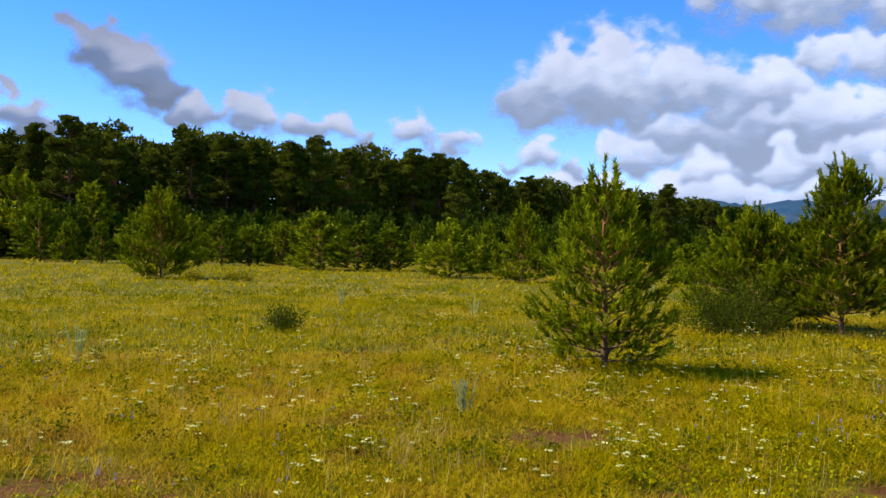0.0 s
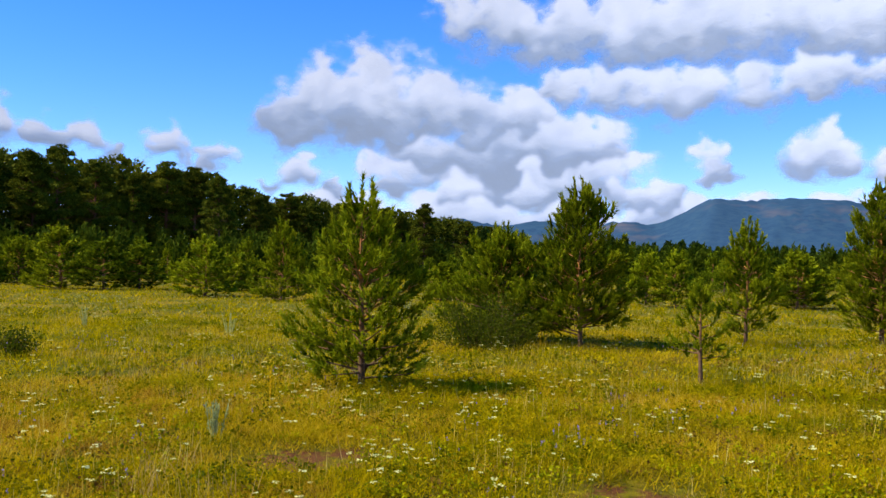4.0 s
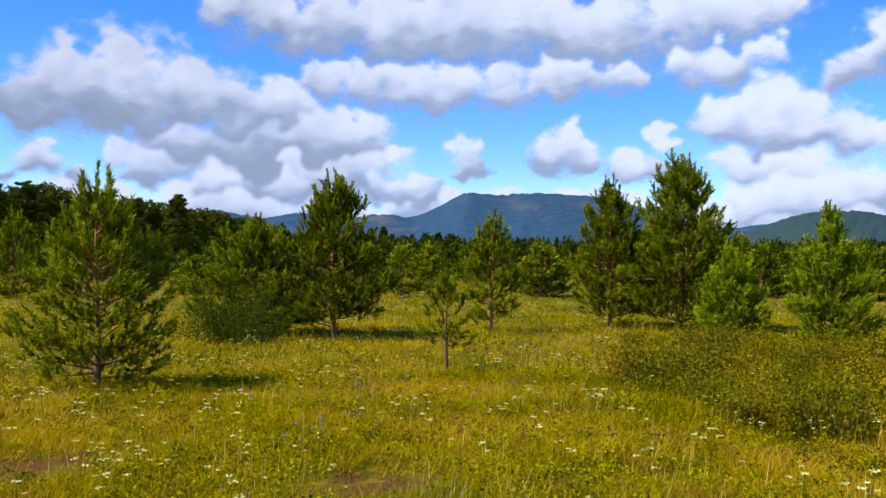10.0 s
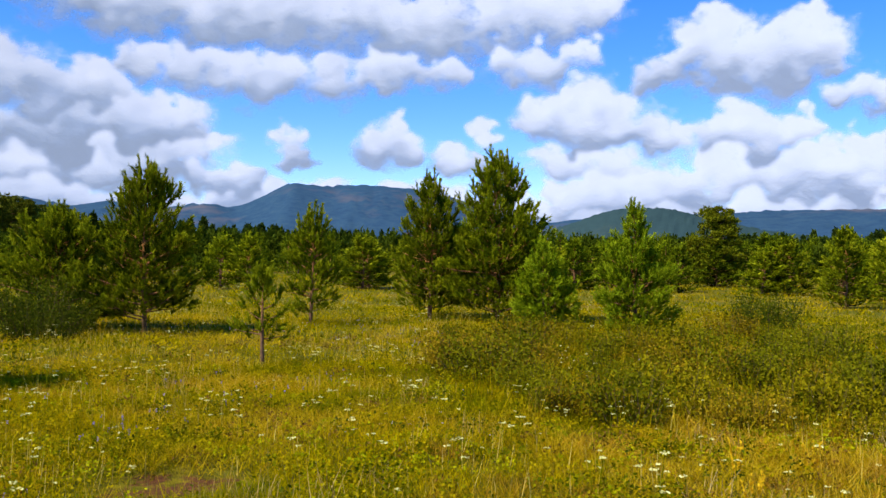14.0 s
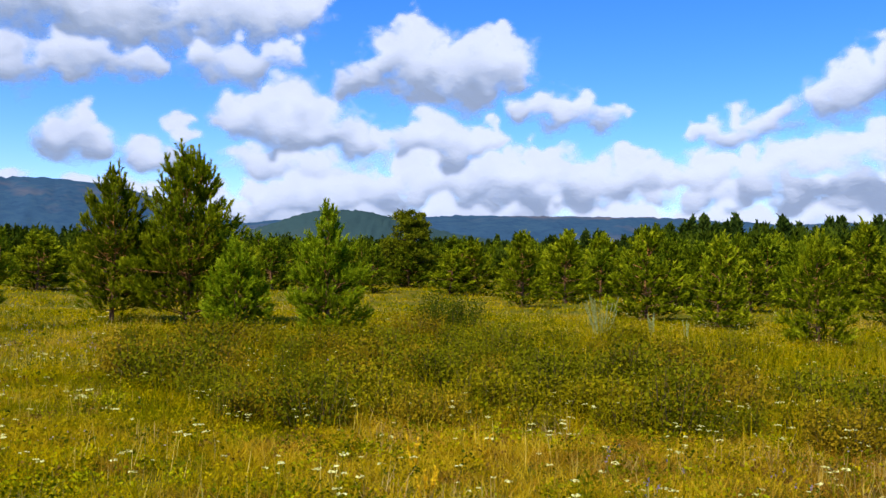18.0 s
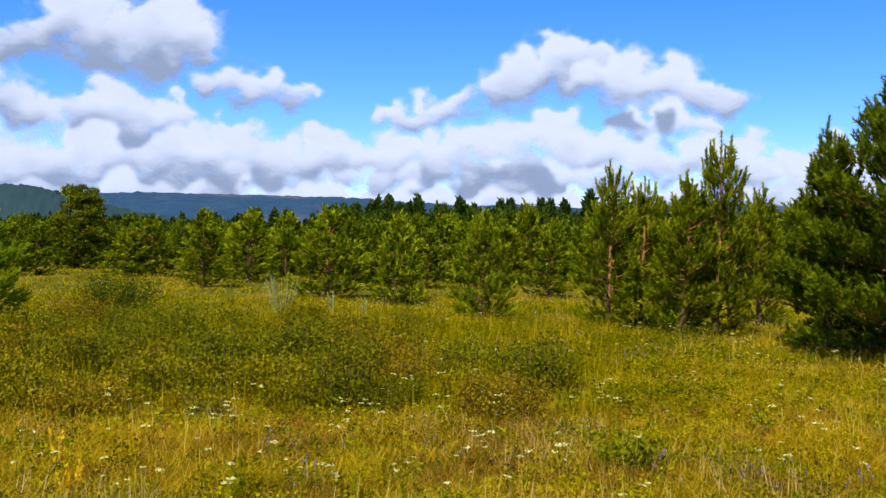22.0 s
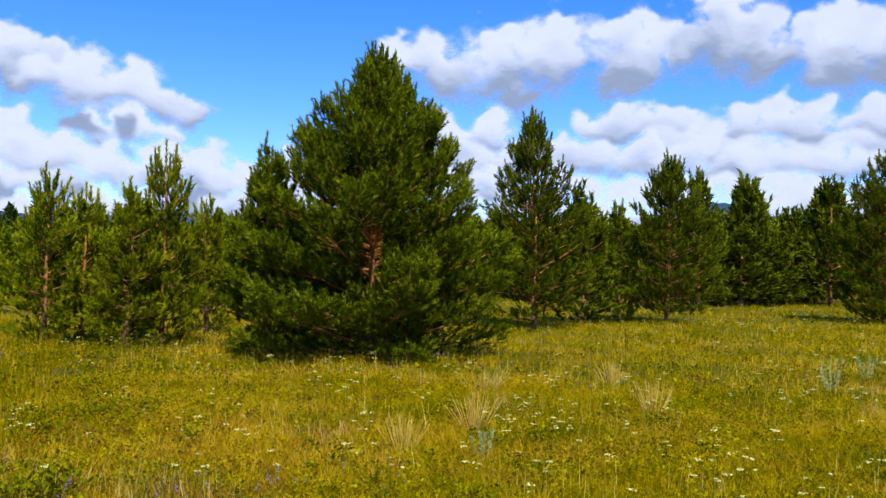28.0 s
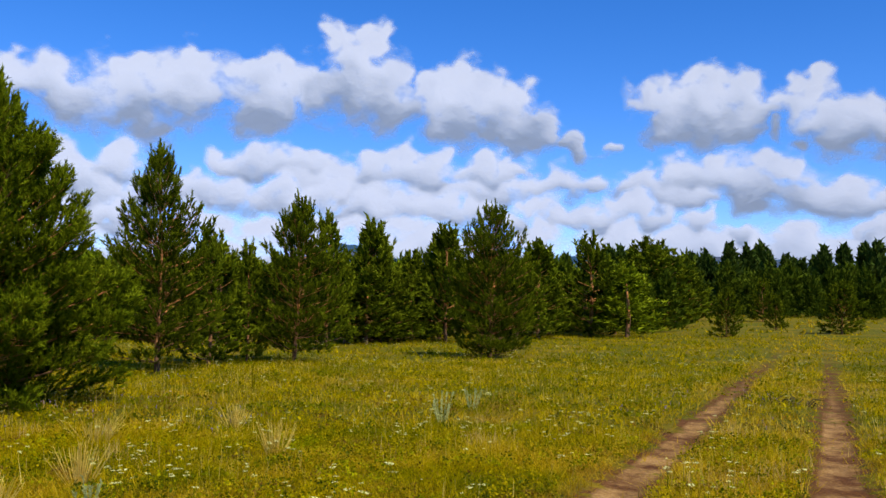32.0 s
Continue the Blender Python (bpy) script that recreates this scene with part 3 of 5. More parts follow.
cloud([(143.5, 12.9, 1.28), (145.2, 12.7, 1.57), (147.3, 13.2, 1.43), (149.2, 12.5, 1.57), (150.4, 11.9, 1.07), (146.9, 11.2, 1.78), (144.9, 10.8, 1.28), (148.9, 10.8, 1.28)])
cloud([(-24.6, 11.1, 1.43), (-23.3, 10.1, 1.85), (-22.3, 9.1, 1.71), (-20.9, 8.5, 1.07), (-26.0, 12.1, 0.71), (-26.6, 12.3, 0.57)])
cloud([(82.8, 12.0, 1.50), (81.6, 11.0, 1.64), (80.1, 10.3, 1.64), (78.5, 9.5, 1.35), (75.6, 8.4, 1.21), (73.5, 7.9, 1.21), (71.5, 7.7, 0.93), (84.4, 11.8, 0.71)])
cloud([(153.1, 12.9, 1.21), (152.4, 12.0, 0.93), (154.6, 11.2, 1.43), (156.1, 10.8, 1.64), (157.1, 10.2, 1.64), (154.9, 9.7, 1.28), (151.1, 10.4, 0.64), (152.6, 9.8, 0.57)])
cloud([(84.3, 10.5, 1.50), (86.4, 10.3, 1.71), (88.9, 9.8, 1.71), (90.9, 9.2, 1.43), (92.6, 8.7, 0.93)])
cloud([(43.3, 8.2, 1.71), (45.0, 8.9, 1.60), (46.7, 8.9, 1.71), (48.1, 9.0, 1.28), (45.7, 7.3, 1.78), (48.4, 7.3, 1.78), (50.4, 7.1, 1.50)])
cloud([(62.3, 9.4, 1.28), (64.1, 9.3, 1.28), (65.7, 8.8, 0.93), (60.5, 9.4, 1.07)])
cloud([(83.8, 10.2, 1.50), (85.3, 10.4, 1.71), (87.1, 9.9, 1.64), (89.0, 9.7, 1.57), (90.8, 9.2, 1.21), (86.6, 7.5, 1.21), (88.8, 7.4, 1.00), (82.3, 12.1, 1.28)])
cloud([(126.2, 8.3, 1.07), (128.3, 8.6, 1.28), (130.8, 8.3, 1.28), (133.3, 8.3, 1.21), (135.5, 8.8, 1.00), (120.1, 8.8, 1.28), (122.2, 8.7, 1.07), (117.8, 8.4, 1.07), (111.5, 8.0, 1.35)], 1.4)
cloud([(9.4, 7.1, 1.43), (11.5, 6.5, 1.43), (13.6, 6.8, 1.60), (16.1, 7.4, 1.78), (18.2, 7.6, 1.96), (20.7, 7.5, 1.78), (15.7, 9.6, 1.50), (13.2, 9.1, 1.43), (18.9, 6.5, 1.43), (14.4, 5.1, 1.07)], 1.4)
cloud([(53.6, 7.1, 1.50), (55.5, 7.2, 1.71), (57.4, 7.2, 1.50), (58.3, 7.3, 1.07), (54.6, 8.6, 0.93), (56.5, 6.1, 1.14)])
cloud([(86.8, 7.5, 1.28), (88.9, 7.4, 1.28), (91.0, 7.4, 0.93)])
cloud([(145.9, 7.9, 1.28), (147.6, 8.2, 1.50), (149.2, 7.5, 1.21), (150.8, 8.7, 1.07), (152.1, 8.5, 0.93), (150.3, 6.9, 0.93), (152.7, 6.7, 1.28), (154.5, 6.6, 1.35), (156.4, 6.4, 1.35), (140.2, 7.8, 0.93)], 1.4)
cloud([(27.2, 7.0, 1.00), (27.8, 5.9, 0.71), (32.9, 6.4, 1.28), (33.9, 7.1, 1.28), (34.9, 6.1, 1.00), (39.7, 7.7, 0.78), (37.6, 5.6, 1.21), (39.3, 5.5, 0.86), (12.4, 4.3, 1.28), (22.4, 4.7, 0.93), (25.6, 4.5, 0.93), (23.7, 3.8, 0.78), (25.1, 3.6, 0.71)])
cloud([(-19.9, 7.6, 1.18), (-18.2, 7.4, 0.93), (-16.6, 8.6, 0.71), (-15.5, 7.5, 1.18), (-13.4, 7.1, 1.07), (-10.5, 7.3, 1.07), (-12.0, 6.8, 0.89), (-9.2, 6.4, 0.78), (-5.8, 6.9, 1.18), (-6.5, 6.3, 0.89), (-3.2, 6.1, 1.07), (-29.5, 6.7, 1.25), (-28.3, 6.3, 1.07), (-29.9, 8.9, 0.57)])
cloud([(74.8, 5.9, 1.50), (77.3, 6.2, 1.43), (79.8, 6.8, 1.43), (81.9, 7.5, 1.28), (82.6, 6.1, 1.28), (84.7, 5.6, 1.43), (74.5, 4.4, 1.21), (77.3, 4.2, 1.21), (80.2, 4.5, 1.21), (71.7, 3.8, 0.93), (81.9, 3.8, 1.07)], 1.4)
cloud([(82.7, 6.3, 1.21), (84.8, 6.1, 1.14), (92.4, 5.9, 1.07), (90.4, 5.4, 1.00), (93.0, 4.9, 0.93), (94.7, 4.1, 0.93)])
cloud([(87.2, 5.5, 1.43), (89.7, 5.0, 1.43), (91.7, 5.5, 1.28), (93.7, 6.0, 1.21), (94.4, 4.3, 1.28), (85.5, 3.9, 1.07), (92.4, 3.6, 0.93)], 1.4)
cloud([(11.5, 4.3, 1.14), (13.0, 4.5, 1.35), (16.0, 4.4, 1.07), (20.7, 5.8, 1.43), (22.1, 4.4, 1.07), (23.8, 3.9, 0.93), (2.1, 5.6, 1.0), (0.2, 4.9, 0.6), (4.1, 4.6, 0.6)], 1.4)
cloud([(44.7, 3.2, 1.21), (47.1, 3.5, 1.35), (49.4, 3.7, 1.35), (51.7, 4.2, 1.50), (54.0, 4.6, 1.50), (56.2, 4.7, 1.64), (58.3, 5.0, 1.64), (60.0, 5.0, 1.43), (53.0, 3.1, 0.86)], 1.4)
cloud([(55.4, 4.7, 1.50), (57.5, 4.0, 1.28), (59.6, 4.2, 1.43), (61.1, 5.6, 1.28), (62.3, 6.5, 1.00), (63.8, 5.2, 1.43), (66.2, 4.9, 1.43), (67.7, 6.2, 1.07), (67.5, 4.5, 1.21), (69.9, 5.1, 1.50), (72.3, 5.3, 1.50), (64.2, 3.5, 1.00), (61.6, 3.3, 0.93)], 1.4)
cloud([(44.7, 3.5, 1.28), (47.0, 3.7, 1.35), (49.4, 4.0, 1.28), (51.8, 4.2, 1.43), (53.9, 5.5, 1.43), (56.0, 4.5, 1.35), (58.1, 5.3, 1.28), (60.3, 5.0, 1.21)], 1.4)
cloud([(118.1, 6.8, 1.35), (120.9, 6.4, 1.35), (123.7, 6.9, 1.43), (126.2, 5.9, 1.28), (128.7, 6.3, 1.35), (131.2, 6.0, 1.14), (110.6, 5.0, 1.28), (115.1, 6.9, 1.21), (133.4, 5.8, 0.93)], 1.4)
cloud([(142.5, 6.2, 1.14), (144.2, 5.8, 1.14), (139.0, 5.5, 1.14), (140.8, 5.3, 1.07), (136.9, 6.2, 0.78), (135.1, 5.3, 0.93), (146.6, 5.3, 0.93), (149.5, 4.8, 0.71), (156.3, 4.6, 0.93)], 1.4)
cloud([(6.8, 6.3, 0.7), (8.6, 5.9, 1.0), (10.7, 5.6, 1.64), (14.1, 5.7, 1.64), (16.9, 5.5, 1.50), (19.7, 5.9, 1.64), (15.5, 4.4, 1.28), (18.3, 4.4, 1.28), (7.7, 4.5, 1.00)], 2.0)
cloud([(11.2, 5.8, 1.50), (14.3, 5.8, 1.50), (18.5, 5.8, 1.35), (21.5, 6.3, 1.14), (20.1, 4.3, 1.14), (23.5, 4.1, 1.07), (14.3, 4.2, 1.07)], 2.0)
cloud([(45.3, 5.4, 1.50), (48.7, 4.8, 1.50), (51.0, 7.0, 1.28), (61.7, 4.5, 1.28), (64.6, 4.2, 1.14), (68.1, 4.2, 1.28), (72.3, 4.1, 1.28), (76.6, 4.3, 1.28), (79.9, 4.1, 1.28), (83.0, 4.3, 1.28)], 2.0)
cloud([(107.8, 7.8, 1.50), (109.7, 6.2, 1.50), (113.5, 6.4, 1.35), (123.0, 7.9, 1.50), (125.8, 7.1, 1.35), (130.1, 7.2, 1.35), (134.4, 7.2, 1.21), (138.0, 7.6, 1.14), (143.2, 7.7, 1.00), (145.6, 6.9, 1.14)], 2.0)
cloud([(0.0, 2.2, 0.96), (2.1, 2.0, 0.94), (4.2, 3.3, 1.38), (6.7, 2.2, 1.22), (8.6, 2.1, 0.96), (10.5, 3.3, 1.40), (13.0, 3.1, 1.02), (15.0, 2.8, 1.34), (17.6, 3.2, 0.95), (20.0, 2.9, 1.20), (21.8, 2.6, 0.95), (24.5, 3.2, 1.23), (26.5, 3.3, 1.24), (29.1, 3.2, 1.21)], 2.2)
cloud([(27.0, 2.8, 1.16), (28.8, 2.3, 1.39), (30.4, 1.9, 1.28), (32.4, 2.7, 1.18), (34.4, 3.4, 1.02), (36.5, 2.1, 1.28), (38.4, 2.4, 1.35), (40.4, 2.7, 1.44), (42.1, 1.9, 1.04), (44.6, 2.8, 1.04), (46.6, 2.1, 1.18), (48.3, 2.9, 1.44), (51.0, 3.0, 1.48), (52.7, 2.3, 1.48), (55.2, 2.5, 1.47), (57.5, 3.1, 1.08), (59.4, 2.5, 0.98), (61.4, 3.3, 1.10)], 2.2)
cloud([(58.0, 1.9, 1.00), (60.5, 2.4, 1.07), (62.3, 3.4, 1.15), (64.1, 1.9, 0.93), (65.9, 2.9, 0.99), (67.6, 2.6, 1.05), (70.4, 2.0, 1.22), (72.9, 2.5, 1.49), (75.1, 2.2, 1.15), (76.7, 2.5, 1.05), (79.4, 3.1, 1.20), (81.0, 2.2, 1.05), (82.9, 2.2, 1.42), (84.6, 1.9, 1.46), (86.9, 3.4, 1.14), (89.6, 2.8, 1.37), (92.1, 2.6, 0.96), (93.9, 4.9, 1.44), (96.6, 2.3, 1.29)], 2.2)
cloud([(94.0, 2.8, 1.39), (96.2, 4.5, 1.31), (98.2, 3.3, 1.47), (99.8, 5.1, 1.48), (102.2, 1.9, 1.44), (104.0, 5.0, 1.30), (105.7, 2.1, 1.28), (108.0, 4.7, 1.46), (109.8, 1.8, 1.45), (111.4, 4.9, 0.97), (114.0, 3.1, 1.43), (116.3, 4.9, 1.02), (118.7, 2.3, 1.44), (121.2, 4.3, 1.22), (122.8, 1.9, 1.26), (125.0, 4.9, 1.26), (126.8, 2.4, 1.36), (129.0, 3.5, 1.40)], 2.2)
cloud([(126.0, 1.9, 1.23), (128.1, 4.8, 1.09), (129.9, 2.6, 1.48), (131.7, 3.7, 1.27), (134.3, 2.6, 1.16), (136.9, 4.7, 0.94), (139.6, 2.1, 1.08), (142.2, 4.2, 1.38), (144.0, 3.2, 1.01), (145.8, 4.3, 1.10), (148.0, 3.2, 1.33), (149.6, 4.0, 1.23), (151.8, 2.9, 1.19), (153.5, 3.9, 1.41), (155.5, 3.0, 1.49), (157.9, 4.6, 1.27), (159.9, 3.3, 1.18), (162.6, 4.0, 1.42), (165.1, 2.8, 1.17), (166.9, 4.7, 1.12)], 2.2)

hang_clouds()

# ---- pines ----
def pine_shape(seed, height, radius, bare=0.04, gap=0.3, dense=1.0, widest=0.18, slim=0.75, leaders=1, lead=0.3, low=0.7, tuft=0.2, needles=30, needle=0.078, width=0.019, rise0=13.0, even=0.80, clearing=None):
    """Trunk, boughs and needles of a pine: whorls of rising boughs set with tufts, each tuft a brush of needles that turns up, and candles at the top."""
    rng = np.random.default_rng(seed)
    lean = rng.normal(0, 0.012, 2)
    thick = 0.010 + 0.0095 * height
    foot = height * bare + 0.08

    def on_trunk(z):
        return np.array([lean[0] * z + 0.02 * math.sin(z * 2 + seed), lean[1] * z + 0.02 * math.cos(z * 1.7 + seed), z])

    def girth(z):
        f = min(1.0, max(0.0, (z - foot) / (height - lead * 0.6 - foot)))
        if f < widest:
            return radius * (low + (1 - low) * math.sin(f / widest * 1.57))
        return radius * (1 - ((f - widest) / (1 - widest)) ** 1.15) ** slim

    top = height - lead
    trunk = [(on_trunk(top * f) - np.array([0, 0, 0.1 if f == 0 else 0]), thick * (1 - f) ** 0.85 + 0.008) for f in np.linspace(0, 1, 9)]
    boughs, shoots, tones, tight = [], [], [], []

    def shoot(start, way, size, tone, narrow):
        way = way / np.linalg.norm(way)
        if clearing:
            # a gap in the boughs that shows the trunk, and one above it where the sun comes in
            for turn, steep in ((clearing[0], 0.0), (clearing[1], 1.15)):
                side = abs(start[1] * math.cos(turn) - start[0] * math.sin(turn))
                ahead = start[0] * math.cos(turn) + start[1] * math.sin(turn)
                if side < 0.15 and ahead > -0.05 and clearing[2] < start[2] - steep * ahead < clearing[3]:
                    return
        shoots.append((start, start + way * size))
        tones.append(tone)
        tight.append(narrow)

    for k in range(leaders):
        base = on_trunk(top - 0.35 * lead * (k > 0))
        way = np.array([0.0, 0, 1]) + (0 if k == 0 else 0.24) * np.array([math.cos(k * 2.3 + seed), math.sin(k * 2.3 + seed), 0])
        shoot(base, way, lead * (1.0 if k == 0 else rng.uniform(0.6, 0.9)), 0.75, True)
        boughs.append([[(base, 0.010), (base + way * lead * 0.8, 0.004)]])
    z = foot
    while z < top + 0.02:
        f = (z - foot) / (height - foot)
        spin, many = rng.uniform(0, 6.28), 5 + int(rng.random() * 2.4)
        for b in range(many):
            az = spin + b * 6.283 / many + rng.normal(0, 0.2)
            slope = math.tan(radians(np.clip(rise0 + (56 - rise0) * f + rng.normal(0, 6), -14, 66)))
            root = on_trunk(max(foot * 0.6, z + rng.normal(0, 0.42 * gap)))
            reach = girth(z)
            for _ in range(3):
                reach = 0.5 * reach + 0.5 * girth(min(z + reach * slope, height * 0.97))
            reach = max(0.09, reach * rng.uniform(even, 1.05))
            out, across = np.array([math.cos(az), math.sin(az), 0]), np.array([-math.sin(az), math.cos(az), 0])
            sway = rng.normal(0, 0.09)

            def along(g):
                return root + out * reach * g + across * reach * sway * g * g + np.array([0, 0, reach * slope * (0.72 * g + 0.28 * g ** 3)])

            size = math.hypot(reach, reach * slope)
            stem = 0.006 + 0.010 * size
            rods = [[(along(g), stem * (1 - g) + 0.003) for g in (0, 0.25, 0.5, 0.75, 0.96)]]
            count = max(4, int((1 + size * 20 + size * size * 15) * dense * (0.2 / tuft) ** 1.7))
            for k in range(count):
                g = 1 - 0.86 * rng.random() ** 1.25
                fan = (0.07 + 0.46 * size * (1.08 - g)) * rng.uniform(-1, 1)
                back = max(0.05, g - abs(fan) / size * 0.7)
                at = along(g) + across * fan + np.array([0, 0, rng.normal(0.02, 0.07) + 0.12 * abs(fan)])
                way = out * (0.62 - 0.35 * f) + across * np.sign(fan) * 0.35 * min(1, abs(fan) / 0.15) + np.array([0, 0, 0.6 + 0.8 * f]) + rng.normal(0, 0.24, 3)
                # tufts lighten out along the bough and darken towards the trunk
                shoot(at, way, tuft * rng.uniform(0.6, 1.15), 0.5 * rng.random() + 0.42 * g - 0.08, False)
                if abs(fan) > 0.07 and k % 4 == 0:
                    rods.append([(along(back), 0.004), (at, 0.002)])
            tip = along(0.97)
            shoot(tip, out * 0.45 * (1 - f) + np.array([0, 0, 0.45 + 0.9 * f]) + rng.normal(0, 0.12, 3), tuft * (1.0 + 0.9 * f), 0.40 + 0.4 * rng.random(), f > 0.35)
            boughs.append(rods)
        z += gap * rng.uniform(0.75, 1.2) * (1.1 - 0.35 * f)
    arr, narrow = np.array(shoots), np.array(tight)
    # the tallest candle ends at the tree's height
    squash = (height - 0.03) / arr[:, 1, 2].max()
    arr[:, :, 2] *= squash
    trunk = [(p * np.array([1, 1, squash]), r) for p, r in trunk]
    boughs = [[[(p * np.array([1, 1, squash]), r) for p, r in rod] for rod in rods] for rods in boughs]
    tones = np.array(tones)
    sets = []
    for mask, spread, more in ((~narrow, (16, 54), 1.1), (narrow, (14, 42), 1.7)):
        if mask.any():
            v, _, t = brushes(rng, arr[mask], needles * more / tuft, needle, width, spread, tones[mask])
            sets.append((v, t))
    verts = np.concatenate([v for v, _ in sets])
    verts[:, 2] = np.maximum(verts[:, 2], 0.02)
    n_me = mesh_of("crown", verts, np.arange(len(verts)).reshape(-1, 3), NEEDLE)
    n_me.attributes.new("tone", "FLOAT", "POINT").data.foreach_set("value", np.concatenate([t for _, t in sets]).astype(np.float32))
    return trunk, boughs, n_me


def pine(shape, x, y, label, group="young pines on the meadow", turn=0.0, scale=(1, 1, 1), tone=None, apart=True):
    """A pine from its shape; near ones have every bough as a part of its own."""
    root = new("pine_tree")
    root.matrix_world = pose(x, y, lie(x, y), 0, 0, turn) @ Matrix.Diagonal((*scale, 1))
    tagged(root, label, "tree", group)
    trunk, boughs, n_me = shape
    if tone:
        n_me.materials[0] = tone
    if apart:
        part("trunk", mesh_of("trunk", *tubes([trunk], 8), BARK, True), root, "flaky orange-brown trunk")
        for rods in boughs:
            part("bough", mesh_of("bough", *tubes(rods, 3), BARK, True), root)
    else:
        part("trunk", mesh_of("trunk", *tubes([trunk] + [rods[0] for rods in boughs], 4), BARK, True), root)
    part("crown", n_me, root)
    return root


# the pines that stand apart, each with its own growth
pine(pine_shape(1, 2.62, 0.90, 0.05, 0.25, 0.72, 0.27, 0.62, 4, 0.3, 0.72, 0.2, 28), 1.17, 10.96, "small open young pine with see-through crown in flowering grass")
pine(pine_shape(2, 3.30, 1.2, 0.05, 0.25, 1.1, 0.3, 0.75, 3, 0.42, 0.75), 5.93, 16.57, "young pine with a tall pale leader beside a dark bush")
pine(pine_shape(3, 2.45, 1.30, 0.00, 0.24, 1.15, 0.3, 0.55, 3, 0.25, 0.8), 4.75, 17.9, "broad low young pine behind a dark bush")
pine(pine_shape(4, 1.40, 0.42, 0.30, 0.34, 0.42, 0.25, 0.6, 1, 0.2, 0.8, 0.17), 5.63, 11.02, "spindly crooked pine sapling with few branches")
pine(pine_shape(5, 2.64, 0.68, 0.12, 0.28, 1.0, 0.3, 0.6, 1, 0.25, 0.65), 9.52, 16.77, "slim young pine with a bare lower stem")
pine(pine_shape(6, 3.55, 1.0, 0.08, 0.25, 1.05, 0.35, 0.6, 2, 0.35, 0.65), 12.62, 16.83, "tall young pine close beside a larger one")
pine(pine_shape(7, 4.0, 1.45, 0.05, 0.23, 1.15, 0.3, 0.62, 6, 0.42, 0.75), 13.56, 15.56, "bushy young pine with many upright pale leaders")
pine(pine_shape(8, 1.92, 0.68, 0.00, 0.22, 1.15, 0.2, 0.7, 1, 0.28, 0.8, 0.18), 12.91, 13.38, "small bright green pine sapling among scrub", tone=NEEDLE_FRESH)
pine(pine_shape(9, 2.64, 0.82, 0.00, 0.24, 1.1, 0.25, 0.7, 1, 0.3, 0.8, 0.19), 13.67, 11.65, "dense fresh green young pine behind low scrub", tone=NEEDLE_FRESH)
pine(pine_shape(10, 5.15, 2.45, 0.00, 0.19, 1.4, 0.2, 0.72, 5, 0.32, 0.9, 0.21, 27, rise0=12, even=0.86, clearing=(2.90, 3.054, 1.15, 2.05)), 15.30, -3.94, "large dense pine with an orange trunk showing through", tone=NEEDLE_DARK)
pine(pine_shape(11, 3.66, 0.85, 0.03, 0.25, 1.1, 0.25, 0.7, 2, 0.35, 0.75), 15.9, -2.35, "slender pine leaning on the large pine", tone=NEEDLE_DARK)
pine(pine_shape(12, 5.25, 1.5, 0.06, 0.27, 1.05, 0.25, 0.78, 2, 0.4, 0.7, 0.22), 20.26, -9.06, "tall pine with a reddish bare lower trunk", tone=NEEDLE_SHADED)
pine(pine_shape(13, 4.75, 1.5, 0.05, 0.27, 1.05, 0.3, 0.68, 2, 0.38, 0.7, 0.22), 22.0, -13.67, "pine with a forked red stem at its foot", tone=NEEDLE_SHADED)
pine(pine_shape(14, 5.05, 1.55, 0.00, 0.28, 1.05, 0.45, 0.5, 4, 0.3, 0.75, 0.22), 21.38, -20.39, "round-headed bushy pine at the meadow's edge", tone=NEEDLE_SHADED)
pine(pine_shape(15, 3.99, 1.85, 0.02, 0.34, 1.0, 0.3, 0.6, 3, 0.3, 0.8, 0.3, 18, 0.12, 0.04), -14.30, 36.82, "spreading pine standing alone in the meadow")
pine(pine_shape(16, 2.30, 0.80, 0.02, 0.26, 0.9, 0.15, 0.85, 1, 0.45, 0.9, 0.18, rise0=-10), 19.0, 3.87, "drooping young conifer with a long bare leader")
pine(pine_shape(17, 3.51, 1.4, 0.00, 0.34, 1.0, 0.2, 0.75, 2, 0.3, 0.85, 0.3, 18, 0.12, 0.04), 0.68, 37.79, "cone-shaped pine before the dark wood")

# shapes that several pines share
SHARED = [pine_shape(30 + i, 3.0, (0.62, 0.8, 0.7, 0.95, 0.55, 0.85)[i], (0.03, 0.0, 0.02, 0.0, 0.03, 0.0)[i], 0.32, 0.85, (0.2, 0.25, 0.3, 0.3, 0.25, 0.4)[i],
                     (0.8, 0.7, 0.75, 0.62, 0.8, 0.55)[i], 1 + i % 2, 0.28, 0.85, 0.3, 12, 0.13, 0.055) for i in range(6)]
WIDTHS = (1.24, 1.6, 1.4, 1.9, 1.1, 1.7)
MASTERS = []


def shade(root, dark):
    """Swap in darker needles; the darkest have shade put into their green."""
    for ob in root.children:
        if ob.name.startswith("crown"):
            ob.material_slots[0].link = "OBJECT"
            ob.material_slots[0].material = (NEEDLE, NEEDLE_DARK, NEEDLE_SHADED)[int(dark)]
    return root


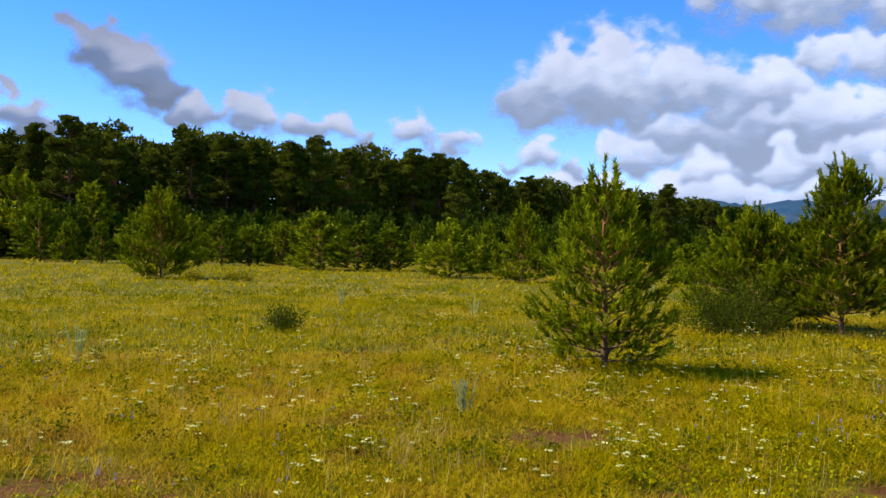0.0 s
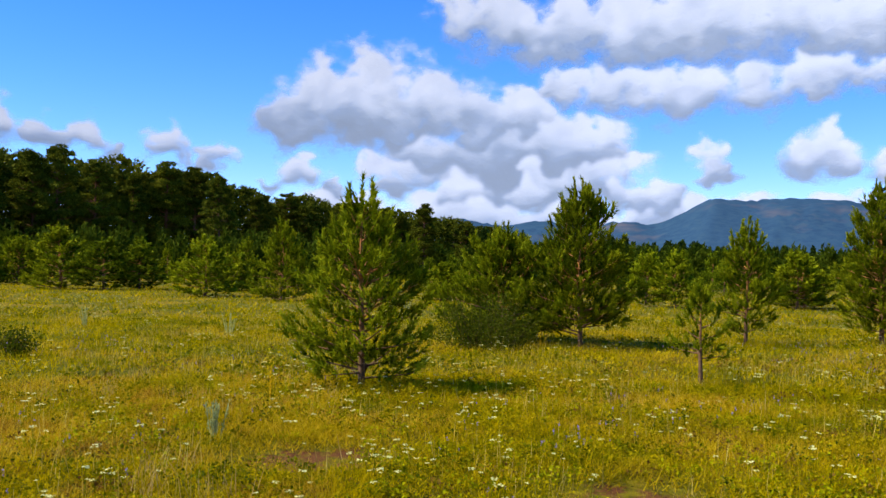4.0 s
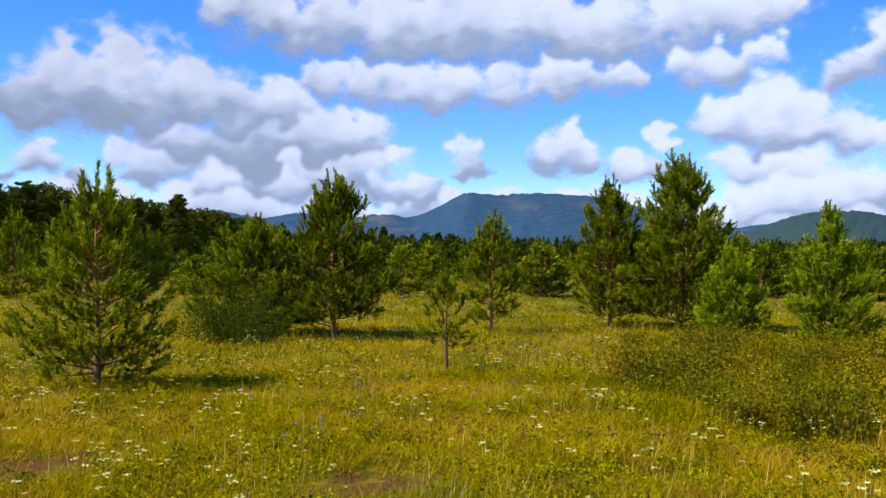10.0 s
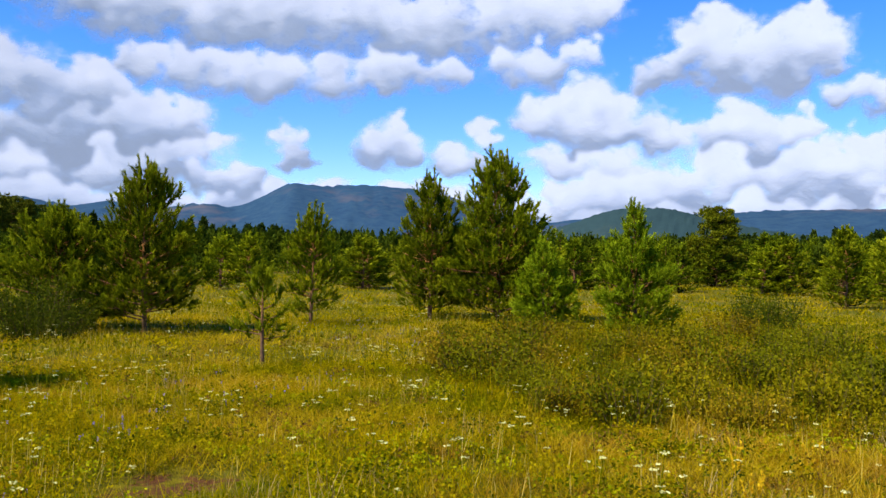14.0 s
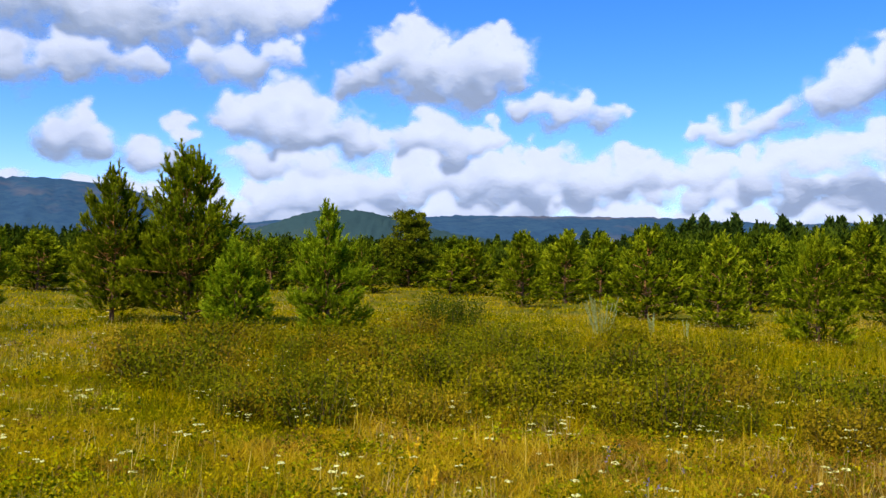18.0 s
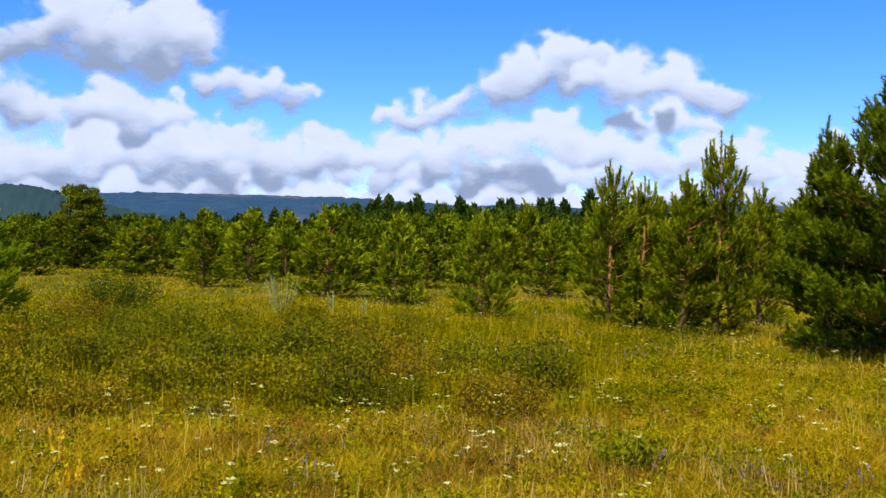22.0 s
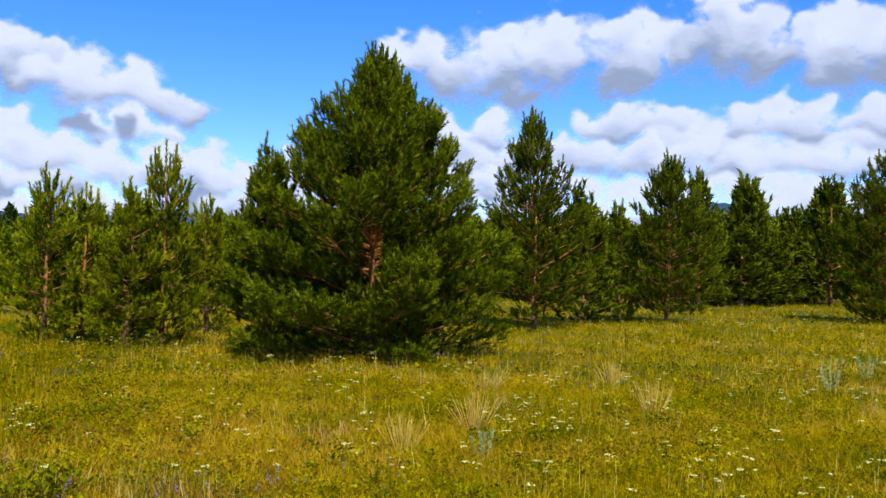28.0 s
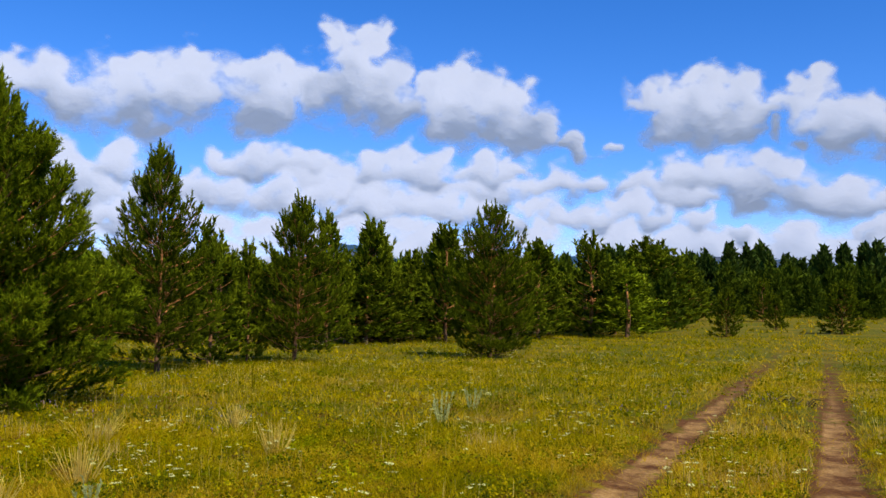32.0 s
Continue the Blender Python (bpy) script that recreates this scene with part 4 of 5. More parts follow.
def stock(i, x, y, height, width, label, group, dark=False):
    """One of the shared pines, at its height and width."""
    side = width / WIDTHS[i] * 1.22
    m = pose(x, y, lie(x, y), 0, 0, (x * 37 + y * 91) % 360) @ Matrix.Diagonal((side, side, height / 3.0, 1))
    if not any(k == i for k, _ in MASTERS):
        root = pine(SHARED[i], x, y, label, group, apart=False)
        MASTERS.append((i, root))
        root.matrix_basis = m
        return shade(root, dark)
    root = copy_thing(next(r for k, r in MASTERS if k == i), Matrix())
    root.matrix_basis = m
    return shade(tagged(root, label, "tree", group), dark)


ROW = "young pines before the old wood"
for i, x, y, h, w in ((3, -39.2, 70.4, 7.2, 5.0), (1, -35.0, 74.4, 6.7, 4.6), (0, -33.8, 63.8, 5.0, 2.7), (2, -18.6, 58.2, 3.2, 2.4), (0, -17.0, 59.2, 2.9, 2.4),
                      (5, -15.1, 60.5, 3.1, 2.7), (1, -10.7, 51.3, 3.5, 2.9), (2, -8.3, 50.1, 2.8, 2.5), (0, -6.6, 51.0, 2.7, 2.3), (3, -2.6, 41.8, 2.8, 2.6),
                      (2, -1.5, 51.3, 2.1, 2.0), (4, 7.8, 38.7, 1.7, 1.3), (1, 8.3, 36.7, 1.9, 1.5)):
    stock(i, x, y, h, w, "young green pine before the dark wood", ROW, i % 2 == 0)
MID = "young pines in the open ground"
for i, x, y, h, w in ((0, 14.9, 33.9, 2.3, 1.4), (2, 15.6, 32.9, 2.3, 1.4), (1, 21.3, 33.2, 2.3, 2.2), (5, 7.5, 38.8, 1.7, 1.7), (3, -1.6, 49.4, 2.1, 1.9),
                      (2, 20.3, 32.0, 2.3, 1.9), (4, 30.0, 29.3, 1.9, 1.6), (0, 33.0, 21.7, 2.1, 1.5), (1, 34.1, 21.2, 2.5, 1.8), (2, 30.9, 25.6, 2.1, 1.5),
                      (0, 27.1, 14.9, 2.6, 1.2), (4, 33.8, 16.6, 2.9, 1.4), (5, 41.9, 18.6, 3.1, 2.0), (3, 23.7, 9.2, 2.6, 1.8), (1, 22.6, 6.9, 2.4, 1.25)):
    stock(i, x, y, h, w, "young pine among tall meadow grass", MID)
for i, x, y, h, w in ((0, 31.4, 15.4, 2.8, 1.5), (2, 34.9, 19.3, 2.9, 1.6), (1, 37.8, 6.1, 3.5, 1.9), (0, 27.9, 3.8, 2.4, 1.2)):
    stock(i, x, y, h, w, "slender young pine in an open stand", MID)
GROUPED = [pine_shape(24, 3.2, 0.70, 0.04, 0.3, 0.9, 0.3, 0.62, 2, 0.4, 0.75), pine_shape(25, 3.2, 0.75, 0.02, 0.3, 0.9, 0.25, 0.65, 1, 0.5, 0.75), pine_shape(26, 3.2, 0.66, 0.05, 0.3, 0.9, 0.3, 0.6, 3, 0.35, 0.75)]
for i, x, y, h, turn in ((0, 17.5, 1.17, 3.16, 0), (1, 18.1, 0.61, 2.9, 60), (2, 16.94, -0.12, 2.9, 0), (1, 17.3, -0.72, 3.6, 0), (0, 20.3, -1.62, 2.95, 140), (2, 18.6, -0.2, 2.7, 200)):
    pine(GROUPED[i], x, y, "slender young pine in a close group", "close group of pines", turn, (1, 1, h / 3.2))
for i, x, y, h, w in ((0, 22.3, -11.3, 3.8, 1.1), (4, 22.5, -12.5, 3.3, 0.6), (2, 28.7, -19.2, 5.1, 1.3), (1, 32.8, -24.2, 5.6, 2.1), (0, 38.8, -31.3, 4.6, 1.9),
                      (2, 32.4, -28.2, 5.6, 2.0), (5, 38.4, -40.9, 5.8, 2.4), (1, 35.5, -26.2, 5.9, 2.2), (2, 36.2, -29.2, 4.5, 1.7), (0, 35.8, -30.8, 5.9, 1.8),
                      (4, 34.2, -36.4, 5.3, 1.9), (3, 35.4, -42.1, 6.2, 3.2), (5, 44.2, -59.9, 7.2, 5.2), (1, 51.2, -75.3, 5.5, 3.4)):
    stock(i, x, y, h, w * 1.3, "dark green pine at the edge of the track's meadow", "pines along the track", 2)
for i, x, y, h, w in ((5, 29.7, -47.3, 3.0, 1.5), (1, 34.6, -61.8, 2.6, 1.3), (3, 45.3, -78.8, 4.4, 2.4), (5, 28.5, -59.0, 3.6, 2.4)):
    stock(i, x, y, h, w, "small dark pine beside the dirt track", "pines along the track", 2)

fill = np.random.default_rng(77)
FAR_FILL = []
for az0, az1, d0, d1, e0, e1, many, label in ((-33, 1, 66, 88, 1.1, 1.9, 26, "young pine before the dark wood"), (2, 34, 46, 80, 0.7, 1.7, 22, "young pine beyond the meadow"),
                                               (36, 70, 40, 85, 0.9, 1.9, 56, "young pine in an open pine stand"), (68, 97, 30, 70, 1.3, 2.6, 72, "young pine in an open pine stand"),
                                               (96, 143, 36, 85, 2.3, 3.8, 66, "pine in the stand behind the meadow")):
    for k in range(many):
        a, d = radians(az0 + (az1 - az0) * (k + fill.random()) / many), fill.uniform(d0, d1)
        h = 1.4 + 0.9 * d * math.tan(radians(fill.uniform(e0, e1)))
        kind, x, y, width = int(fill.integers(6)), d * math.sin(a), d * math.cos(a), max(h * fill.uniform(0.42, 0.6) * (1.3 if az0 > 90 else 1), 1.3)
        dark = 2 if az0 > 90 else k % 4 > 0
        if d < (52 if az0 > 1 else 70):
            stock(kind, x, y, h, width, label, "pines of the far stand", dark)
        else:
            FAR_FILL.append((kind, x, y, h, width))


def far_stand():
    """The pines at the back of the stands, too far to tell apart."""
    crowns, tones, trunks, sizes = [], [], [], [0, 0]
    faces = [[], []]
    STEMS = [mesh_of("trunk", *tubes([shape[0]], 4), BARK, True) for shape in SHARED]
    for kind, x, y, h, width in FAR_FILL:
        side, turn = width / WIDTHS[kind] * 1.22, (x * 37 + y * 91) % 6.28
        for k, (me, into) in enumerate(((SHARED[kind][2], crowns), (STEMS[kind], trunks))):
            v = np.zeros(len(me.vertices) * 3, np.float32)
            me.vertices.foreach_get("co", v)
            v = v.reshape(-1, 3)
            into.append(np.stack([(v[:, 0] * math.cos(turn) - v[:, 1] * math.sin(turn)) * side + x, (v[:, 0] * math.sin(turn) + v[:, 1] * math.cos(turn)) * side + y, v[:, 2] * h / 3.0 + lie(x, y)], 1))
            corners = np.zeros(len(me.loops), np.int32)
            me.loops.foreach_get("vertex_index", corners)
            own = corners.reshape(len(me.polygons), -1)
            faces[k].append(own[::2 if k == 0 else 1] + sizes[k])
            sizes[k] += len(v)
        tone = np.zeros(len(SHARED[kind][2].vertices), np.float32)
        SHARED[kind][2].attributes["tone"].data.foreach_get("value", tone)
        tones.append(tone)
    me = mesh_of("crown", np.concatenate(crowns), np.concatenate(faces[0]), NEEDLE_DARK)
    me.attributes.new("tone", "FLOAT", "POINT").data.foreach_set("value", np.concatenate(tones))
    root = tagged(new("pine_stand", me), "dense dark green young pines at the back of the meadow", "woods", kind="stuff")
    part("trunk", mesh_of("trunk", np.concatenate(trunks), np.concatenate(faces[1]), BARK, True), root)


far_stand()


# ---- the old wood ----
def old_pine_shape(seed, height=14.0, radius=2.6, clumps=70, per=30, leaf=0.5, wide=0.20, material=NEEDLE_OLD, bare=0.2, pad=0.8):
    """A tall pine: bare trunk below, a crown of flat uneven pads of needles on crooked limbs."""
    rng = np.random.default_rng(seed)
    bend = rng.normal(0, 0.25, 2)
    trunk = [((bend[0] * f * f, bend[1] * f * f, height * 0.96 * f - (0.2 if f == 0 else 0)), 0.20 * (1 - f) ** 0.7 + 0.02) for f in np.linspace(0, 1, 8)]
    limbs, verts = [], []
    for _ in range(clumps):
        f = bare + (0.97 - bare) * rng.random() ** 0.8
        g = (f - bare) / (1 - bare)
        reach = radius * (0.55 + 0.45 * min(1, g / 0.35)) * (1 - max(0, g - 0.35) / 0.65) ** 0.5 * math.sqrt(rng.uniform(0.05, 1.0))
        az = rng.uniform(0, 6.28)
        c = np.array([bend[0] * f * f + reach * math.cos(az), bend[1] * f * f + reach * math.sin(az), height * f + rng.normal(0, 0.15)])
        root = np.array([bend[0] * f * f, bend[1] * f * f, height * f - 0.35 * reach])
        limbs.append([(tuple(root), 0.05), (tuple((root + c) / 2 + [0, 0, -0.1]), 0.035), (tuple(c), 0.015)])
        size = pad * rng.uniform(0.6, 1.25) * (1.15 - 0.4 * g)
        p = rng.normal(size=(per, 3))
        p *= (rng.random((per, 1)) ** 0.4 / np.linalg.norm(p, axis=1, keepdims=True))
        p = c + p * size * np.array([1, 1, 0.5]) + np.array([0, 0, 0.12 * size])
        way = rng.normal(size=(per, 3)) + np.array([0, 0, 0.6]) + 0.8 * (p - c) / size
        way /= np.linalg.norm(way, axis=1, keepdims=True)
        side = np.cross(way, rng.normal(size=(per, 3)))
        side *= wide / 2 / np.linalg.norm(side, axis=1, keepdims=True)
        verts.append(np.stack([p - side, p + side, p + way * leaf * rng.uniform(0.6, 1.2, (per, 1))], 1))
    verts = np.concatenate(verts).reshape(-1, 3)
    return tubes([trunk], 7), tubes(limbs, 3), (verts, np.arange(len(verts)).reshape(-1, 3)), material


def plant_old(root_name, shape, label, group):
    trunk, limbs, needles, material = shape
    root = tagged(new(root_name), label, "tree", group)
    wood = (np.concatenate([trunk[0], limbs[0]]), trunk[1], limbs[1] + len(trunk[0]))
    part("trunk", mesh_of("trunk", wood[0], np.concatenate(wood[1:]), BARK_OLD, True), root)
    part("crown", mesh_of("crown", *needles, material), root)
    return root


EDGE_AZ = np.array([-50, -30, -27, -20, -14, -7, -3, 0, 4, 8, 11, 14, 22, 30, 45, 58, 65, 72, 77, 83, 95, 120, 145, 150, 160, 180.0])
EDGE_EL = np.array([7.2, 6.6, 7.2, 7.3, 6.8, 6.4, 5.8, 4.7, 4.2, 3.7, 3.3, 2.6, 2.1, 1.6, 1.14, 1.7, 2.2, 3.15, 3.5, 3.7, 3.2, 3.0, 3.7, 4.3, 4.5, 4.4])
OLD = [plant_old("pine_tree", old_pine_shape(60 + i, 14, (2.7, 2.3, 3.0, 2.5, 2.8)[i], 120, 150, 0.24, 0.17, bare=(0.14, 0.22, 0.1, 0.26, 0.16)[i], pad=0.72), "tall dark old pine in a dense wood", "old pine wood") for i in range(5)]
used = 0
old_rng = np.random.default_rng(5)
for row, gap in ((0, 3.7),):
    az = -42.0
    while az < 15:
        el = float(np.interp(az, EDGE_AZ, EDGE_EL))
        d = 12.5 / math.tan(radians(el)) + row + old_rng.uniform(0, 5)
        size = old_rng.uniform(0.80, 1.05) * (1 + row / max(d, 60) * 0.9)
        a = radians(az + old_rng.uniform(-0.5, 0.5))
        x, y = d * math.sin(a), d * math.cos(a)
        m = pose(x, y, lie(x, y), 0, 0, old_rng.uniform(0, 360)) @ Matrix.Diagonal((size * old_rng.uniform(0.9, 1.25), size * old_rng.uniform(0.9, 1.25), size, 1))
        if used < 5:
            OLD[used].matrix_basis = m
        else:
            copy_thing(OLD[int(old_rng.integers(5))], Matrix()).matrix_basis = m
        used += 1
        az += math.degrees(gap / d)

lone = plant_old("pine_tree", old_pine_shape(70, 4.1, 1.6, 95, 150, 0.16, 0.08, NEEDLE_OLIVE, 0.06, 0.48), "broad dark spreading pine in open ground", "old pines")
lone.matrix_basis = pose(39.9, 29.2, lie(39.9, 29.2))
for k, (x, y, s) in enumerate(((-4.5, 92, 0.72), (13.5, 78, 0.5), (26, 118, 0.52))):
    copy_thing(OLD[k], Matrix()).matrix_basis = pose(x, y, 0, 0, 0, 40 * k) @ Matrix.Diagonal((s, s, s, 1))


def loose_crown(me):
    v = np.zeros(len(me.vertices) * 3, np.float32)
    me.vertices.foreach_get("co", v)
    bpy.data.meshes.remove(me)
    return v.reshape(-1, 3), np.arange(len(v) // 3).reshape(-1, 3)


def distant_woods():
    """The far woods along the skyline, as one mass of small trees."""
    rng = np.random.default_rng(12)
    shapes = [loose_crown(pine_shape(80 + i, 12, 2.3, 0.0, 1.35, 0.24, 0.25, 0.8, 1, 1.2, 0.9, 1.25, 3, 1.15, 0.72)[2]) for i in range(4)]
    verts, faces, count = [], [], 0
    for row, gap in ((0, 2.8), (25, 4.0), (60, 6.0), (120, 8.0)):
        az = 13.0
        while az < 178:
            d = 10.6 / math.tan(radians(float(np.interp(az, EDGE_AZ, EDGE_EL)))) + row + rng.uniform(0, 16)
            a = radians(az)
            v, f = shapes[int(rng.integers(4))]
            s, c = rng.uniform(0.70, 1.06) * (1 + 0.35 * row / d), rng.uniform(0, 6.28)
            turned = np.stack([v[:, 0] * math.cos(c) - v[:, 1] * math.sin(c), v[:, 0] * math.sin(c) + v[:, 1] * math.cos(c), v[:, 2]], 1) * s
            x, y = d * math.sin(a), d * math.cos(a)
            verts.append(turned + np.array([x, y, lie(x, y)]))
            faces.append(f + count)
            count += len(v)
            az += math.degrees(gap * rng.uniform(0.6, 1.4) / d)
    me = mesh_of("distant_woods", np.concatenate(verts), np.concatenate(faces), NEEDLE_FAR)
    tagged(new("distant_woods", me), "dense dark pine woods along the skyline", "woods", kind="stuff")


distant_woods()


def back_rows():
    """The wood behind its first rows."""
    rng = np.random.default_rng(14)
    shapes = [old_pine_shape(64 + i, 13.2, 2.9, 75, 22, 0.5, 0.4, bare=0.03, pad=1.0)[2] for i in range(3)]
    verts, faces, count = [], [], 0
    for row, gap in ((6, 2.7), (13, 2.7), (22, 2.8)):
        az = -42.0
        while az < 15:
            d = 12.5 / math.tan(radians(float(np.interp(az, EDGE_AZ, EDGE_EL)))) + row + rng.uniform(0, 5)
            v, f = shapes[int(rng.integers(3))]
            s, c = rng.uniform(0.9, 1.08) * (1 + row / d * 0.9), rng.uniform(0, 6.28)
            x, y = d * math.sin(radians(az)), d * math.cos(radians(az))
            verts.append(np.stack([v[:, 0] * math.cos(c) - v[:, 1] * math.sin(c), v[:, 0] * math.sin(c) + v[:, 1] * math.cos(c), v[:, 2]], 1) * s + np.array([x, y, lie(x, y)]))
            faces.append(f + count)
            count += len(v)
            az += math.degrees(gap / d)
    tagged(new("old_wood", mesh_of("old_wood", np.concatenate(verts), np.concatenate(faces), NEEDLE_OLD)), "dense dark old pine wood behind its edge", "woods", kind="stuff")


back_rows()


def young_stand():
    """Close young pines before and between the woods, too many to count."""
    rng = np.random.default_rng(31)
    shapes = [loose_crown(pine_shape(90 + i, 3.0, 0.72 + 0.06 * i, 0.0, 0.55, 0.5, 0.25, 0.75, 1, 0.3, 0.9, 0.42, 3, 0.3, 0.17)[2]) for i in range(4)]
    verts, faces, count = [], [], 0
    for az0, az1, d0, d1, e0, e1, many in ((-42, 4, 78, 100, 1.2, 2.2, 190), (2, 40, 62, 150, 0.7, 1.6, 230), (40, 70, 62, 170, 0.5, 1.5, 230), (68, 98, 48, 130, 1.0, 2.5, 240), (96, 146, 62, 120, 2.0, 3.5, 220), (146, 164, 105, 140, 1.2, 2.6, 70)):
        for _ in range(many):
            a, d = radians(rng.uniform(az0, az1)), rng.uniform(d0, d1)
            v, f = shapes[int(rng.integers(4))]
            c, h = rng.uniform(0, 6.28), (1.5 + d * math.tan(radians(rng.uniform(e0, e1)))) / 3.0
            w = h ** 0.7 * rng.uniform(0.9, 1.3)
            x, y = d * math.sin(a), d * math.cos(a)
            verts.append(np.stack([(v[:, 0] * math.cos(c) - v[:, 1] * math.sin(c)) * w + x, (v[:, 0] * math.sin(c) + v[:, 1] * math.cos(c)) * w + y, v[:, 2] * h + lie(x, y)], 1))
            faces.append(f + count)
            count += len(v)
    me = mesh_of("young_stand", np.concatenate(verts), np.concatenate(faces), NEEDLE_STAND)
    tagged(new("young_stand", me), "close green stand of young pines before the woods", "woods", kind="stuff")


young_stand()


# ---- bushes and herbs ----
def bush_shape(seed, width, height, leaves, leaf=0.035, material=SCRUB, upright=0.6, spray=0.09):
    """Many thin stems from one foot, with small leaves."""
    rng = np.random.default_rng(seed)
    stems, at, ways = [], [], []
    for _ in range(int(14 + 30 * width)):
        a, reach = rng.uniform(0, 6.28), width / 2 * math.sqrt(rng.random())
        foot = np.array([reach * 0.5 * math.cos(a), reach * 0.5 * math.sin(a), -0.03])
        top = np.array([reach * math.cos(a), reach * math.sin(a), height * rng.uniform(0.4, 1.25) * (1 - 0.45 * (2 * reach / width) ** 2)])
        mid = (foot + top) / 2 + rng.normal(0, 0.03, 3)
        stems.append([(tuple(foot), 0.006), (tuple(mid), 0.004), (tuple(top), 0.002)])
        k = rng.random((leaves // int(14 + 30 * width), 1)) ** 0.6
        at.append(foot + (top - foot) * k + rng.normal(0, spray, (len(k), 3)) * (0.5 + k) * np.array([1, 1, 0.7]))
    p = np.concatenate(at)
    p[:, 2] = np.abs(p[:, 2]) + 0.02
    n = len(p)
    way = rng.normal(size=(n, 3)) + np.array([0, 0, upright])
    way /= np.linalg.norm(way, axis=1, keepdims=True)
    side = np.cross(way, rng.normal(size=(n, 3)))
    side /= np.linalg.norm(side, axis=1, keepdims=True)
    size = (leaf * rng.uniform(0.6, 1.3, n))[:, None]
    verts = np.stack([p, p + way * size * 0.5 + side * size * 0.3, p + way * size, p + way * size * 0.5 - side * size * 0.3], 1).reshape(-1, 3)
    return mesh_of("stems", *tubes(stems, 3), TWIG), mesh_of("leaves", verts, np.arange(4 * n).reshape(n, 4), material)


def bush(name, shape, x, y, label, category, group="", turn=0.0, scale=1.0):
    root = tagged(new(name), label, category, group)
    root.matrix_world = pose(x, y, lie(x, y), 0, 0, turn) @ Matrix.Scale(scale, 4)
    tagged(part("stem", shape[0], root), kind="stuff")
    tagged(part("foliage", shape[1], root), kind="stuff")
    return root


bush("bush", bush_shape(1, 2.1, 0.95, 9500, 0.04, DARKLEAF), 3.95, 16.1, "dark rounded willow bush beside a young pine", "bush")
bush("bush", bush_shape(2, 1.5, 0.85, 6000, 0.04, DARKLEAF), 15.8, 10.25, "dark rounded bush rising over the scrub", "bush")
bush("juniper", bush_shape(3, 0.6, 0.38, 1900, 0.04, DARKLEAF), -3.76, 15.1, "small dark green juniper in the meadow", "shrub")
bush("juniper", bush_shape(4, 0.8, 0.34, 700, 0.07, SCRUB), -12.2, 34.6, "low brown shrub in open meadow", "shrub")
bush("juniper", bush_shape(5, 1.3, 0.32, 900, 0.07, SCRUB), -10.5, 35.2, "low spreading brown shrub in open meadow", "shrub")
bush("herb", bush_shape(6, 0.52, 0.22, 900, 0.042, LUSH, 0.6, 0.04), 6.9, 0.25, "lush bright green clump of clover-like herb", "herb")

scrub_masters = [bush_shape(10 + i, (1.0, 0.75, 1.25, 0.6, 0.9)[i], (0.46, 0.40, 0.50, 0.62, 0.55)[i], (1900, 1300, 2500, 1200, 1700)[i], 0.042, (SCRUB, SCRUB, SCRUB_BROWN, SCRUB_DARK, SCRUB_DARK)[i], 0.6, 0.055) for i in range(5)]
scrub_rng = np.random.default_rng(21)
first = {}
for k in range(180):
    a = radians(scrub_rng.uniform(38, 84))
    d = scrub_rng.uniform(8.4, 17.0) if k % 3 else scrub_rng.uniform(8.4, 12.0)
    x, y = d * math.sin(a), d * math.cos(a)
    if math.degrees(a) > 76 and d > 11 or math.degrees(a) < 44 and d < 9.6:
        continue
    i, turn, size = (0, 1, 2, 4, 4, 3)[int(scrub_rng.integers(6))], scrub_rng.uniform(0, 360), scrub_rng.uniform(0.5, 1.08)
    if i not in first:
        first[i] = bush("scrub_bush", scrub_masters[i], x, y, ("low olive-green dwarf shrub in dry grass", "small olive-green dwarf shrub in dry grass", "low brownish dwarf shrub in dry grass", "upright dark green dwarf shrub in dry grass", "dark green dwarf shrub in dry grass")[i], "shrub", "dwarf shrubs", turn, size)
    else:
        copy_thing(first[i], Matrix()).matrix_basis = pose(x, y, lie(x, y), 0, 0, turn) @ Matrix.Scale(size, 4)


def herb_shape(seed, height, spread, stalks, material, leaf=0.035, per_metre=170, width=0.012):
    """Upright leafy stalks from one root."""
    rng = np.random.default_rng(seed)
    stems, shoots = [], []
    for _ in range(stalks):
        a, r = rng.uniform(0, 6.28), spread * rng.random()
        foot = np.array([0.3 * r * math.cos(a), 0.3 * r * math.sin(a), -0.02])
        top = np.array([r * math.cos(a), r * math.sin(a), height * rng.uniform(0.6, 1.05)])
        stems.append([(tuple(foot), 0.004), (tuple(top), 0.002)])
        shoots.append((foot + (top - foot) * 0.15, top))
    return mesh_of("stems", *tubes(stems, 3), material), mesh_of("leaves", *brushes(rng, np.array(shoots), per_metre, leaf, width), material)


for x, y, h, r, n in ((17.55, 7.7, 0.85, 0.40, 17), (18.25, 6.9, 0.5, 0.14, 8), (18.6, 6.3, 0.45, 0.12, 5), (-0.36, 7.9, 0.36, 0.12, 8), (-5.58, 11.5, 0.46, 0.17, 8), (7.45, -2.93, 0.28, 0.13, 9),
                      (9.9, -8.4, 0.40, 0.2, 9), (10.6, -9.6, 0.35, 0.18, 8), (-3.9, 21.5, 0.45, 0.2, 8), (-0.7, 19.5, 0.45, 0.2, 8), (4.6, 29.5, 0.5, 0.3, 9)):
    bush("wormwood", herb_shape(int(abs(x * 10) + 3), h, r, n, SILVER), x, y, "silvery grey wormwood with upright leafy stalks", "herb", "wormwood plants")
